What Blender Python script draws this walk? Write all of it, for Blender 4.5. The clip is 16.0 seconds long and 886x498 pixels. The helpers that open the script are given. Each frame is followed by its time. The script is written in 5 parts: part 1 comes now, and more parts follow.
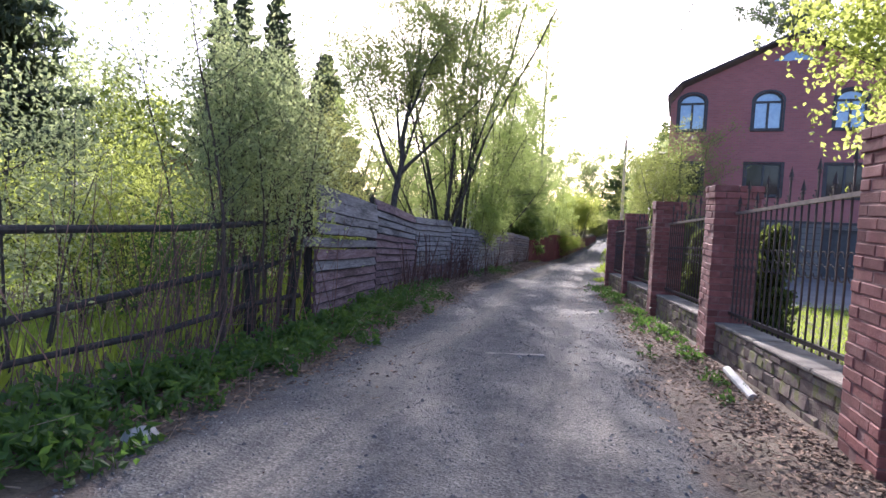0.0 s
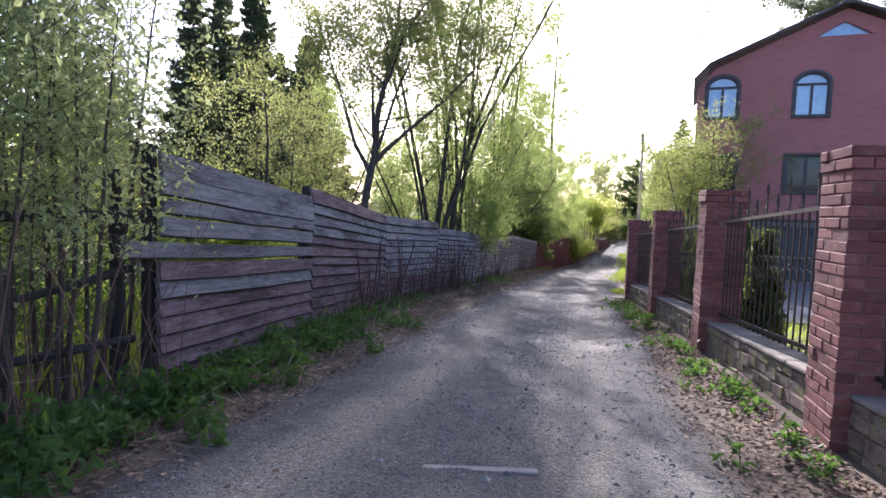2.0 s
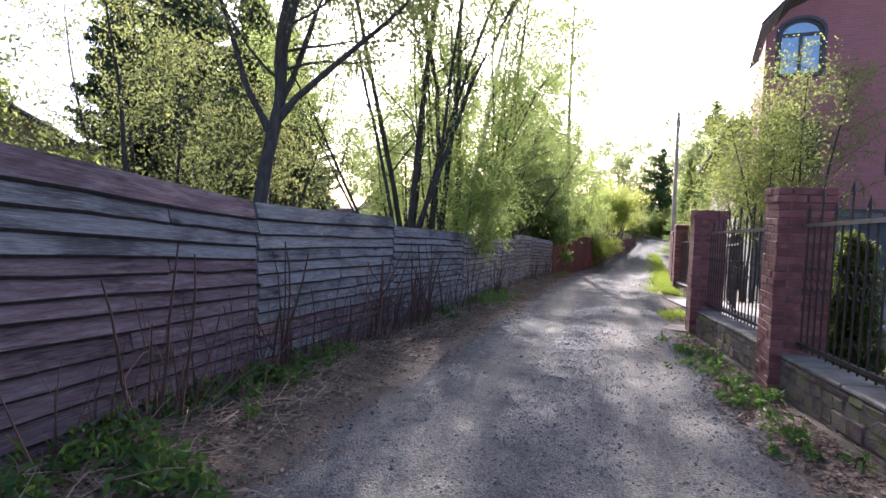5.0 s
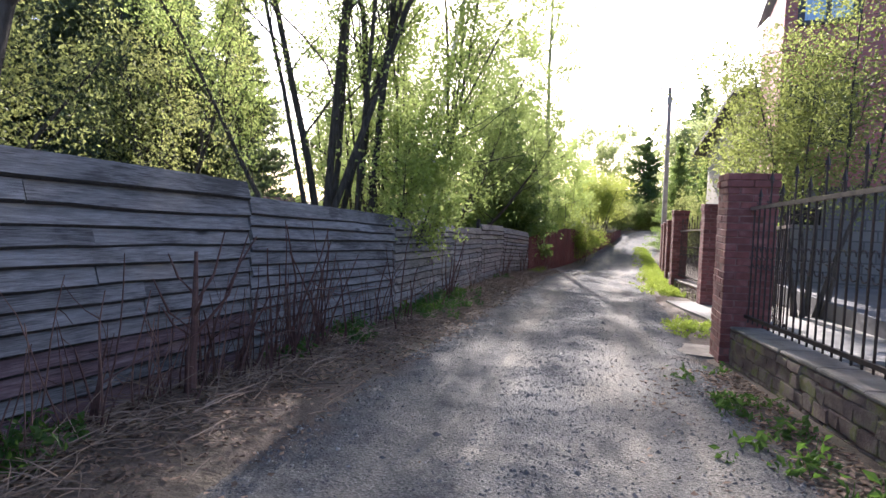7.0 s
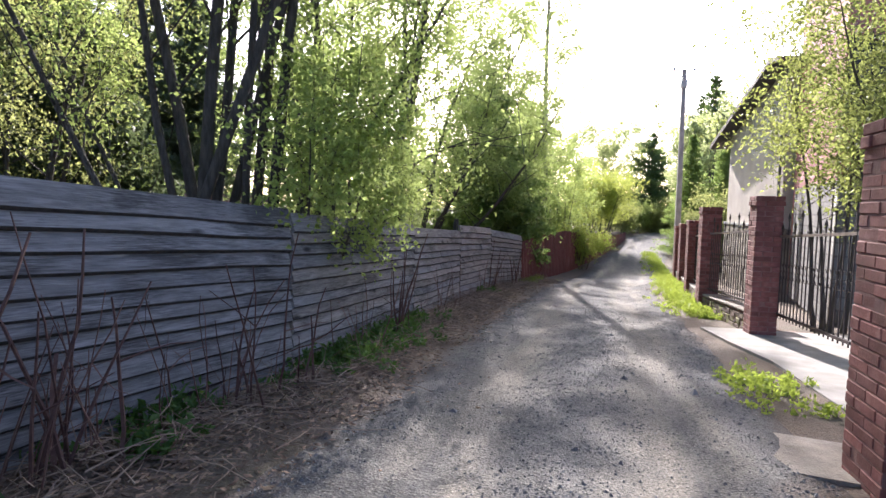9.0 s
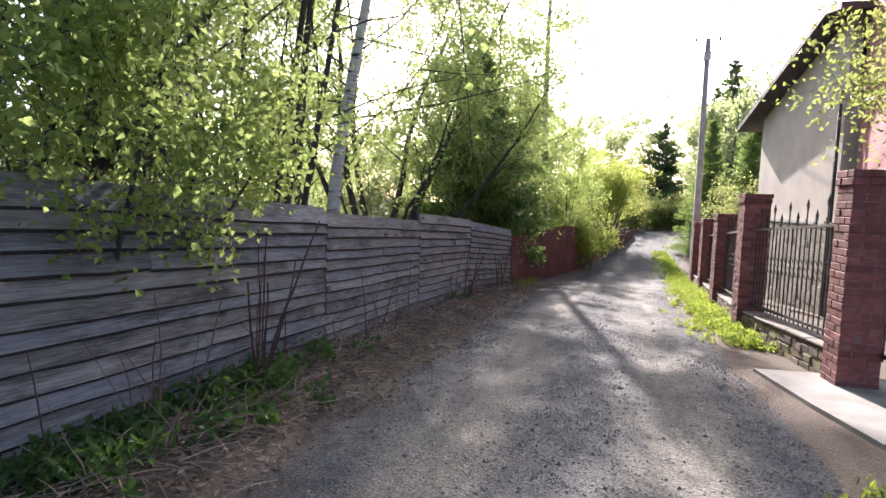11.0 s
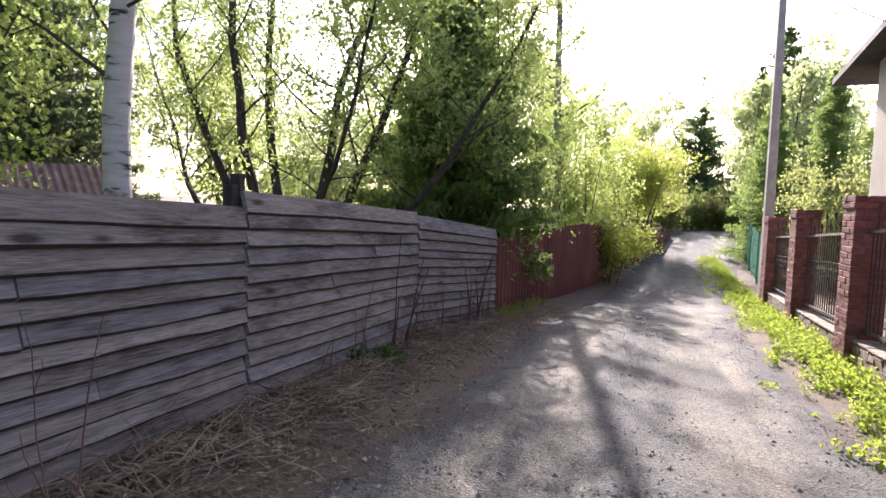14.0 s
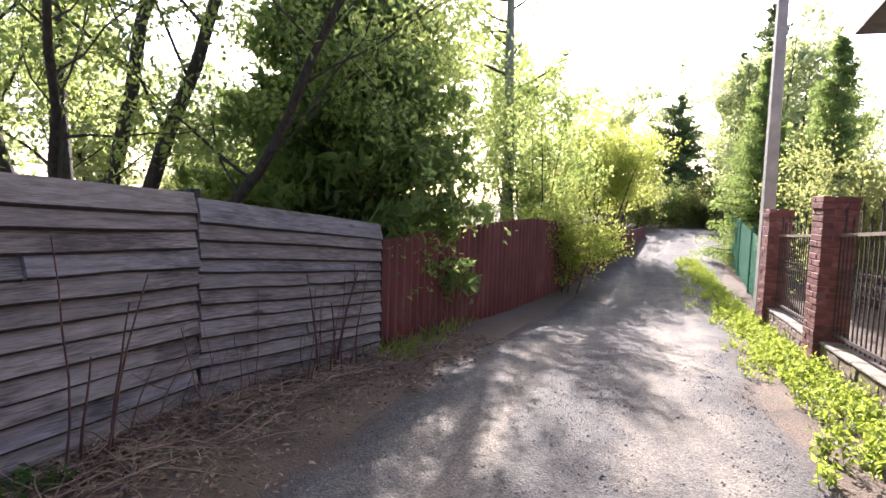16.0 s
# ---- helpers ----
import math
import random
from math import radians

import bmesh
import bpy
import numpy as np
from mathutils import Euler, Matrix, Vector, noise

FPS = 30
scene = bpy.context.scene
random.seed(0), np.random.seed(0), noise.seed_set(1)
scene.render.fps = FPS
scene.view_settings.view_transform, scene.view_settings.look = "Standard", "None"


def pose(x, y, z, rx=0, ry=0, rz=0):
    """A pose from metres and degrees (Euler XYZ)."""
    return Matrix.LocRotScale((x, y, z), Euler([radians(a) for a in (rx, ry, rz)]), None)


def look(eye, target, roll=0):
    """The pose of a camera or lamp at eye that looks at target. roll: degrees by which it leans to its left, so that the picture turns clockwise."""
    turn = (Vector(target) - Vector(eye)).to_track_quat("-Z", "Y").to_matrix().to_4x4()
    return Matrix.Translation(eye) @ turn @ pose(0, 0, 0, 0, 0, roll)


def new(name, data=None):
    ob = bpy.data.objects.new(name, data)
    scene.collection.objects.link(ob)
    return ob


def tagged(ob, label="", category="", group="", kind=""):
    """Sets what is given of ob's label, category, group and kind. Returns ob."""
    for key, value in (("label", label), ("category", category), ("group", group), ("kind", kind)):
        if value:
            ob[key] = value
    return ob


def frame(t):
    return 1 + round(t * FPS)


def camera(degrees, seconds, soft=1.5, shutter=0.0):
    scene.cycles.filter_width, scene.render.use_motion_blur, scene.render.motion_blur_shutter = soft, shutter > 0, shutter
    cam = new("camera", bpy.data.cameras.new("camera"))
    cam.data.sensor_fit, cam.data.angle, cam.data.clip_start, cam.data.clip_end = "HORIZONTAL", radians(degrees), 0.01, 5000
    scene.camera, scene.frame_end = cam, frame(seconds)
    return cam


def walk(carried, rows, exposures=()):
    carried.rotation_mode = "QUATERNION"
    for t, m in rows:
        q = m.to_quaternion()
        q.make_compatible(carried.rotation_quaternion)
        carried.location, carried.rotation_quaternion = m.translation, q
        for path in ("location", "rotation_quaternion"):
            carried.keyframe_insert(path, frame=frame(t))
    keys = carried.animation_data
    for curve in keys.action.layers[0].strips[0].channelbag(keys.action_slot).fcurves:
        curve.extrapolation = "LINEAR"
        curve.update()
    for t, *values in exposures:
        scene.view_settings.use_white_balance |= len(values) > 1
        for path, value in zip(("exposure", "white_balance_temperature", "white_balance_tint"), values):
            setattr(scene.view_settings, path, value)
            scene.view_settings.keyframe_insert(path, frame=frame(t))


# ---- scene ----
cam = camera(75.2, 16.0)
PATH = [
    (0, (0.185, -0.542, 1.315), (-0.26, 1.402, 1.163), 2.3),
    (0.5, (0.141, 0.096, 1.276), (-0.33, 2.034, 1.127), 2.2),
    (1, (0.123, 0.912, 1.233), (-0.348, 2.851, 1.088), 2.1),
    (1.5, (0.102, 1.763, 1.213), (-0.384, 3.697, 1.069), 2.0),
    (2, (0.131, 2.604, 1.17), (-0.352, 4.54, 1.031), 2.1),
    (2.5, (0.096, 3.421, 1.139), (-0.397, 5.355, 1.002), 2.1),
    (3, (0.037, 4.271, 1.08), (-0.46, 6.204, 0.947), 2.1),
    (3.5, (-0.031, 5.123, 1.036), (-0.551, 7.05, 0.905), 2.0),
    (3.7, (-0.043, 5.508, 1.063), (-0.571, 7.433, 0.933), 1.9),
    (5.8, (-0.374, 9.512, 0.838), (-0.904, 11.434, 0.676), 1.2),
    (6, (-0.349, 9.867, 0.777), (-0.862, 11.793, 0.612), 1.3),
    (6.5, (-0.309, 10.732, 0.74), (-0.8, 12.665, 0.58), 1.2),
    (7, (-0.311, 11.637, 0.661), (-0.792, 13.572, 0.503), 1.3),
    (7.5, (-0.33, 12.51, 0.636), (-0.807, 14.446, 0.481), 1.2),
    (8, (-0.366, 13.373, 0.582), (-0.841, 15.31, 0.431), 1.2),
    (8.5, (-0.401, 14.175, 0.551), (-0.876, 16.112, 0.405), 1.2),
    (9, (-0.423, 15.069, 0.515), (-0.904, 17.005, 0.367), 1.2),
    (9.2, (-0.38, 15.369, 0.497), (-0.864, 17.303, 0.341), 1.3),
    (11.3, (-0.33, 18.987, 0.315), (-0.828, 20.917, 0.149), 2.1),
    (11.5, (-0.327, 19.381, 0.329), (-0.827, 21.311, 0.173), 1.8),
    (12, (-0.302, 20.335, 0.262), (-0.816, 22.261, 0.105), 1.7),
    (12.5, (-0.307, 21.226, 0.216), (-0.83, 23.15, 0.061), 1.6),
    (13, (-0.378, 22.193, 0.154), (-0.95, 24.103, -0.003), 1.6),
    (13.5, (-0.389, 23.108, 0.114), (-0.963, 25.017, -0.046), 1.6),
    (14, (-0.409, 24.111, 0.041), (-0.985, 26.02, -0.119), 1.6),
    (14.5, (-0.33, 25.034, 0.002), (-0.878, 26.951, -0.156), 1.6),
    (15, (-0.265, 26.018, -0.032), (-0.804, 27.937, -0.198), 1.6),
    (15.5, (-0.092, 26.979, -0.051), (-0.603, 28.905, -0.222), 1.7),
    (16, (-0.003, 27.902, -0.103), (-0.511, 29.829, -0.271), 1.8),
]
walk(cam, [(t, look(eye, target, roll)) for t, eye, target, roll in PATH], exposures=[(0, 1.38, 5800, 24), (3.5, 1.45, 5780, 24), (7, 1.52, 5980, 20), (9, 1.61, 6020, 20), (13, 1.63, 6180, 23), (16, 1.94, 6180, 24)])

# ---- daylight ----
SUN_AZ, SUN_EL = -8.0, 28.0
world = bpy.data.worlds.new("world")
scene.world = world
world.use_nodes = True
wn = world.node_tree
sky = wn.nodes.new("ShaderNodeTexSky")
sky.sky_type = 'NISHITA'
sky.sun_disc = False
sky.sun_elevation = radians(SUN_EL)
sky.sun_rotation = radians(SUN_AZ)
sky.air_density, sky.dust_density, sky.ozone_density = 0.8, 2.5, 0.8
wn.links.new(sky.outputs[0], wn.nodes["Background"].inputs[0])
wn.nodes["Background"].inputs[1].default_value = 0.14
sun_data = bpy.data.lights.new("sun", 'SUN')
sun_data.energy, sun_data.angle, sun_data.color = 5.0, radians(0.6), (1.0, 0.93, 0.82)
sun_ob = new("sun", sun_data)
sd = Vector((math.sin(radians(SUN_AZ)) * math.cos(radians(SUN_EL)), math.cos(radians(SUN_AZ)) * math.cos(radians(SUN_EL)), math.sin(radians(SUN_EL))))
sun_ob.matrix_world = look(sd * 60, (0, 0, 0))


# ---- materials ----
def nodes_of(name):
    m = bpy.data.materials.new(name)
    m.use_nodes = True
    nt = m.node_tree
    return m, nt, nt.nodes["Principled BSDF"], nt.nodes["Material Output"]


def ramp(nt, fac, stops):
    r = nt.nodes.new("ShaderNodeValToRGB")
    el = r.color_ramp.elements
    while len(el) < len(stops):
        el.new(0.5)
    for e, (p, c) in zip(el, stops):
        e.position, e.color = p, (*c, 1)
    nt.links.new(fac, r.inputs[0])
    return r.outputs[0]


def noise_tex(nt, scale, detail=5, stretch=None, rough=0.55, apart=False):
    tc = nt.nodes.new("ShaderNodeTexCoord")
    src = tc.outputs["Object"]
    if stretch:
        mp = nt.nodes.new("ShaderNodeMapping")
        mp.inputs["Scale"].default_value = stretch
        nt.links.new(src, mp.inputs[0])
        src = mp.outputs[0]
    n = nt.nodes.new("ShaderNodeTexNoise")
    n.inputs["Scale"].default_value, n.inputs["Detail"].default_value, n.inputs["Roughness"].default_value = scale, detail, rough
    nt.links.new(src, n.inputs["Vector"])
    if apart:
        n.noise_dimensions = '4D'
        k = nt.nodes.new("ShaderNodeMath")
        k.operation = 'MULTIPLY'
        k.inputs[1].default_value = 90.0
        nt.links.new(nt.nodes.new("ShaderNodeObjectInfo").outputs["Random"], k.inputs[0])
        nt.links.new(k.outputs[0], n.inputs["W"])
    return n.outputs["Fac"]


def mix(nt, fac, a, b, mode='MIX'):
    x = nt.nodes.new("ShaderNodeMix")
    x.data_type, x.blend_type = 'RGBA', mode
    if isinstance(fac, float):
        x.inputs[0].default_value = fac
    else:
        nt.links.new(fac, x.inputs[0])
    for v, s in ((a, x.inputs[6]), (b, x.inputs[7])):
        if isinstance(v, tuple):
            s.default_value = (*v, 1)
        else:
            nt.links.new(v, s)
    return x.outputs[2]


def vary(nt, col, how, amount):
    """Brightness and hue that differ from piece to piece ('object' or 'island')."""
    if how == 'object':
        r = nt.nodes.new("ShaderNodeObjectInfo").outputs["Random"]
    else:
        r = nt.nodes.new("ShaderNodeNewGeometry").outputs["Random Per Island"]
    h = nt.nodes.new("ShaderNodeHueSaturation")
    mr = nt.nodes.new("ShaderNodeMapRange")
    mr.inputs[3].default_value, mr.inputs[4].default_value = 1 - amount, 1 + amount
    nt.links.new(r, mr.inputs[0])
    nt.links.new(mr.outputs[0], h.inputs["Value"])
    nt.links.new(col, h.inputs["Color"])
    return h.outputs[0]


def bump(nt, bsdf, height, strength, dist):
    b = nt.nodes.new("ShaderNodeBump")
    b.inputs["Strength"].default_value, b.inputs["Distance"].default_value = strength, dist
    nt.links.new(height, b.inputs["Height"])
    nt.links.new(b.outputs[0], bsdf.inputs["Normal"])


def surface(name, stops, scale=8.0, fine=60.0, rough=0.85, bump_s=0.5, bump_d=0.01, stretch=None, per=None, amount=0.2, metal=0.0, fine_mix=0.35):
    m, nt, p, out = nodes_of(name)
    big = noise_tex(nt, scale, 6, stretch, apart=per == 'object')
    small = noise_tex(nt, fine, 4, stretch, apart=per == 'object')
    c = ramp(nt, big, stops)
    g = ramp(nt, small, [(0.3, (0.35, 0.35, 0.35)), (0.7, (0.65, 0.65, 0.65))])
    c = mix(nt, fine_mix, c, g, 'OVERLAY')
    if per:
        c = vary(nt, c, per, amount)
    nt.links.new(c, p.inputs["Base Color"])
    p.inputs["Roughness"].default_value, p.inputs["Metallic"].default_value = rough, metal
    bump(nt, p, small, bump_s, bump_d)
    return m


def leaf_material(name, dark, light, through_col, share=0.45):
    m, nt, p, out = nodes_of(name)
    c = mix(nt, nt.nodes.new("ShaderNodeNewGeometry").outputs["Random Per Island"], dark, light)
    nt.links.new(c, p.inputs["Base Color"])
    p.inputs["Roughness"].default_value = 0.55
    p.inputs["Specular IOR Level"].default_value = 0.3
    t = nt.nodes.new("ShaderNodeBsdfTranslucent")
    tc = mix(nt, nt.nodes.new("ShaderNodeNewGeometry").outputs["Random Per Island"], through_col, tuple(v * 0.6 for v in through_col))
    nt.links.new(tc, t.inputs[0])
    mx = nt.nodes.new("ShaderNodeMixShader")
    mx.inputs[0].default_value = share
    nt.links.new(p.outputs[0], mx.inputs[1])
    nt.links.new(t.outputs[0], mx.inputs[2])
    nt.links.new(mx.outputs[0], out.inputs[0])
    return m


def wood_material(name, dark, mid, light):
    """Weathered board: long grain, stains and knots, different on every board."""
    m, nt, p, out = nodes_of(name)
    grain = noise_tex(nt, 3.0, 8, (7, 1.1, 7), 0.7, True)
    fine = noise_tex(nt, 22.0, 5, (6, 0.3, 6), 0.6, True)
    stain = noise_tex(nt, 1.6, 5, (1.5, 0.7, 1.5), 0.6, True)
    c = ramp(nt, grain, [(0.25, tuple(0.5 * (a + b) for a, b in zip(dark, mid))), (0.5, mid), (0.72, tuple(0.45 * a + 0.55 * b for a, b in zip(light, mid)))])
    worn = nt.nodes.new("ShaderNodeMath")
    worn.operation = 'MULTIPLY_ADD'
    worn.inputs[1].default_value = 0.45
    nt.links.new(fine, worn.inputs[0])
    nt.links.new(stain, worn.inputs[2])
    c = mix(nt, ramp(nt, worn.outputs[0], [(0.58, (0.8, 0.8, 0.8)), (0.66, (0.35, 0.35, 0.35)), (0.76, (0, 0, 0))]), c, tuple(v * 1.1 for v in dark))
    wv = nt.nodes.new("ShaderNodeTexWave")
    wv.bands_direction = 'Z'
    wv.inputs["Scale"].default_value, wv.inputs["Distortion"].default_value, wv.inputs["Detail"].default_value, wv.inputs["Detail Scale"].default_value = 5.0, 11.0, 4.0, 1.0
    wc = nt.nodes.new("ShaderNodeTexCoord")
    wm = nt.nodes.new("ShaderNodeMapping")
    wm.inputs["Scale"].default_value = (1.0, 0.22, 1.0)
    nt.links.new(wc.outputs["Object"], wm.inputs[0])
    wr = nt.nodes.new("ShaderNodeMath")
    wr.operation = 'MULTIPLY'
    wr.inputs[1].default_value = 7.0
    nt.links.new(nt.nodes.new("ShaderNodeObjectInfo").outputs["Random"], wr.inputs[0])
    nt.links.new(wr.outputs[0], wm.inputs["Location"])
    nt.links.new(wm.outputs[0], wv.inputs["Vector"])
    c = mix(nt, 0.22, c, ramp(nt, wv.outputs["Fac"], [(0.0, (0.25, 0.25, 0.25)), (0.35, (0.55, 0.55, 0.55)), (1.0, (0.62, 0.62, 0.62))]), 'OVERLAY')
    c = mix(nt, 0.45, c, ramp(nt, fine, [(0.34, (0.25, 0.25, 0.25)), (0.66, (0.72, 0.72, 0.72))]), 'OVERLAY')
    tc = nt.nodes.new("ShaderNodeTexCoord")
    mp = nt.nodes.new("ShaderNodeMapping")
    mp.inputs["Scale"].default_value = (1.0, 1.9, 5.5)
    nt.links.new(tc.outputs["Object"], mp.inputs[0])
    v = nt.nodes.new("ShaderNodeTexVoronoi")
    v.voronoi_dimensions = '4D'
    v.inputs["Scale"].default_value = 1.0
    k = nt.nodes.new("ShaderNodeMath")
    k.operation = 'MULTIPLY'
    k.inputs[1].default_value = 60.0
    nt.links.new(nt.nodes.new("ShaderNodeObjectInfo").outputs["Random"], k.inputs[0])
    nt.links.new(k.outputs[0], v.inputs["W"])
    nt.links.new(mp.outputs[0], v.inputs["Vector"])
    c = mix(nt, ramp(nt, v.outputs["Distance"], [(0.10, (0.85, 0.85, 0.85)), (0.22, (0, 0, 0))]), c, tuple(q * 0.45 for q in dark))
    c = vary(nt, c, 'object', 0.14)
    nt.links.new(c, p.inputs["Base Color"])
    p.inputs["Roughness"].default_value = 0.9
    p.inputs["Specular IOR Level"].default_value = 0.15
    a = nt.nodes.new("ShaderNodeMath")
    nt.links.new(grain, a.inputs[0])
    nt.links.new(fine, a.inputs[1])
    bump(nt, p, a.outputs[0], 0.8, 0.008)
    return m


def gravel_material():
    m, nt, p, out = nodes_of("gravel")
    tc = nt.nodes.new("ShaderNodeTexCoord")
    v = nt.nodes.new("ShaderNodeTexVoronoi")
    v.inputs["Scale"].default_value = 60
    nt.links.new(tc.outputs["Object"], v.inputs["Vector"])
    at = nt.nodes.new("ShaderNodeAttribute")
    at.attribute_name = "across"
    ab = nt.nodes.new("ShaderNodeMath")
    ab.operation = 'ABSOLUTE'
    nt.links.new(at.outputs["Fac"], ab.inputs[0])
    wob = nt.nodes.new("ShaderNodeMath")
    wob.operation = 'MULTIPLY_ADD'
    wob.inputs[1].default_value, wob.inputs[2].default_value = 0.7, -0.35
    nt.links.new(noise_tex(nt, 1.1, 6), wob.inputs[0])
    su = nt.nodes.new("ShaderNodeMath")
    nt.links.new(ab.outputs[0], su.inputs[0])
    nt.links.new(wob.outputs[0], su.inputs[1])
    track = ramp(nt, su.outputs[0], [(0.12, (0, 0, 0)), (0.36, (1, 1, 1)), (0.52, (1, 1, 1)), (0.74, (0, 0, 0))])
    edge = ramp(nt, su.outputs[0], [(0.78, (0, 0, 0)), (1.05, (1, 1, 1))])
    big = noise_tex(nt, 0.9, 6)
    mid = noise_tex(nt, 6.0, 6)
    streak = noise_tex(nt, 1.0, 5, (2.2, 0.2, 1))
    c = ramp(nt, big, [(0.3, (0.08, 0.08, 0.076)), (0.55, (0.115, 0.112, 0.104)), (0.75, (0.155, 0.144, 0.124))])
    c = mix(nt, ramp(nt, mid, [(0.42, (0.0, 0.0, 0.0)), (0.62, (0.75, 0.75, 0.75))]), c, (0.062, 0.062, 0.064))
    tr = mix(nt, 1.0, track, ramp(nt, streak, [(0.38, (0.1, 0.1, 0.1)), (0.6, (1, 1, 1))]), 'MULTIPLY')
    c = mix(nt, tr, c, (0.215, 0.194, 0.158))
    g = ramp(nt, v.outputs["Color"], [(0.0, (0.22, 0.22, 0.22)), (1.0, (0.78, 0.78, 0.78))])
    c = mix(nt, 0.7, c, g, 'OVERLAY')
    v2 = nt.nodes.new("ShaderNodeTexVoronoi")
    v2.inputs["Scale"].default_value = 120
    nt.links.new(tc.outputs["Object"], v2.inputs["Vector"])
    c = mix(nt, 0.6, c, ramp(nt, v2.outputs["Color"], [(0.0, (0.15, 0.15, 0.15)), (1.0, (0.85, 0.85, 0.85))]), 'OVERLAY')
    c = mix(nt, edge, c, ramp(nt, mid, [(0.35, (0.06, 0.043, 0.032)), (0.65, (0.125, 0.09, 0.066))]))
    nt.links.new(c, p.inputs["Base Color"])
    p.inputs["Roughness"].default_value = 0.9
    p.inputs["Specular IOR Level"].default_value = 0.25
    a = nt.nodes.new("ShaderNodeMath")
    a.operation = 'ADD'
    nt.links.new(v.outputs["Distance"], a.inputs[0])
    nt.links.new(noise_tex(nt, 45, 6), a.inputs[1])
    bump(nt, p, a.outputs[0], 0.6, 0.011)
    return m


def brickwork_material(name, a, b, mortar, w=0.25, h=0.075, gap=0.01):
    m, nt, p, out = nodes_of(name)
    tc = nt.nodes.new("ShaderNodeTexCoord")
    sep = nt.nodes.new("ShaderNodeSeparateXYZ")
    nt.links.new(tc.outputs["Object"], sep.inputs[0])
    add = nt.nodes.new("ShaderNodeMath")
    nt.links.new(sep.outputs[0], add.inputs[0])
    nt.links.new(sep.outputs[1], add.inputs[1])
    cb = nt.nodes.new("ShaderNodeCombineXYZ")
    nt.links.new(add.outputs[0], cb.inputs[0])
    nt.links.new(sep.outputs[2], cb.inputs[1])
    br = nt.nodes.new("ShaderNodeTexBrick")
    br.inputs["Scale"].default_value = 1
    br.inputs["Brick Width"].default_value, br.inputs["Row Height"].default_value, br.inputs["Mortar Size"].default_value = w, h, gap
    br.inputs["Color1"].default_value, br.inputs["Color2"].default_value, br.inputs["Mortar"].default_value = (*a, 1), (*b, 1), (*mortar, 1)
    nt.links.new(cb.outputs[0], br.inputs["Vector"])
    c = mix(nt, 0.35, br.outputs["Color"], ramp(nt, noise_tex(nt, 0.7, 6), [(0.3, (0.38, 0.38, 0.38)), (0.7, (0.62, 0.62, 0.62))]), 'OVERLAY')
    c = mix(nt, 0.3, c, ramp(nt, noise_tex(nt, 30, 4), [(0.3, (0.4, 0.4, 0.4)), (0.7, (0.6, 0.6, 0.6))]), 'OVERLAY')
    nt.links.new(c, p.inputs["Base Color"])
    p.inputs["Roughness"].default_value = 0.85
    inv = nt.nodes.new("ShaderNodeMath")
    inv.operation = 'SUBTRACT'
    inv.inputs[0].default_value = 1
    nt.links.new(br.outputs["Fac"], inv.inputs[1])
    bump(nt, p, inv.outputs[0], 0.5, 0.01)
    return m


M = {}
M["gravel"] = gravel_material()
M["soil"] = surface("soil", [(0.3, (0.075, 0.06, 0.045)), (0.5, (0.13, 0.095, 0.068)), (0.68, (0.10, 0.085, 0.055))], 1.2, 40, 0.95, 0.8, 0.03, fine_mix=0.5)
M["pebble"] = surface("pebble", [(0.3, (0.1, 0.1, 0.1)), (0.7, (0.15, 0.15, 0.15))], 3, 60, 0.85, 0.2, 0.002)
pn = M["pebble"].node_tree
pn.links.new(ramp(pn, pn.nodes.new("ShaderNodeNewGeometry").outputs["Random Per Island"], [(0.0, (0.08, 0.08, 0.083)), (0.6, (0.135, 0.132, 0.128)), (0.85, (0.23, 0.22, 0.20)), (1.0, (0.33, 0.315, 0.29))]), pn.nodes["Principled BSDF"].inputs["Base Color"])
M["grey_wood"] = wood_material("grey_wood", (0.06, 0.058, 0.058), (0.225, 0.218, 0.216), (0.41, 0.40, 0.395))
M["red_wood"] = wood_material("red_wood", (0.045, 0.03, 0.03), (0.17, 0.115, 0.12), (0.42, 0.36, 0.36))
M["brown_wood"] = wood_material("brown_wood", (0.07, 0.061, 0.055), (0.25, 0.228, 0.208), (0.44, 0.41, 0.375))
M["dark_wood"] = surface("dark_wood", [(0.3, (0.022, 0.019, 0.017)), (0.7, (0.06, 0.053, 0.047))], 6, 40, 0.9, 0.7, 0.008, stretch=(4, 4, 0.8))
M["bark"] = surface("bark", [(0.3, (0.04, 0.033, 0.027)), (0.7, (0.11, 0.095, 0.08))], 6, 40, 0.95, 1.0, 0.02, stretch=(4, 4, 0.8))
M["birch_bark"] = surface("birch_bark", [(0.36, (0.05, 0.045, 0.04)), (0.43, (0.55, 0.54, 0.5)), (0.7, (0.7, 0.69, 0.65))], 3.0, 25, 0.8, 0.5, 0.008, stretch=(1, 1, 4.5), fine_mix=0.2)
M["poplar_bark"] = surface("poplar_bark", [(0.3, (0.14, 0.15, 0.10)), (0.7, (0.27, 0.28, 0.2))], 5, 30, 0.9, 0.7, 0.012, stretch=(3, 3, 0.8))
M["brick"] = surface("brick", [(0.3, (0.15, 0.05, 0.042)), (0.55, (0.225, 0.08, 0.068)), (0.75, (0.31, 0.15, 0.13))], 7, 70, 0.85, 0.6, 0.006, per='object', amount=0.25)
M["mortar"] = surface("mortar", [(0.3, (0.16, 0.075, 0.065)), (0.7, (0.27, 0.15, 0.13))], 9, 80, 0.95, 0.6, 0.006)
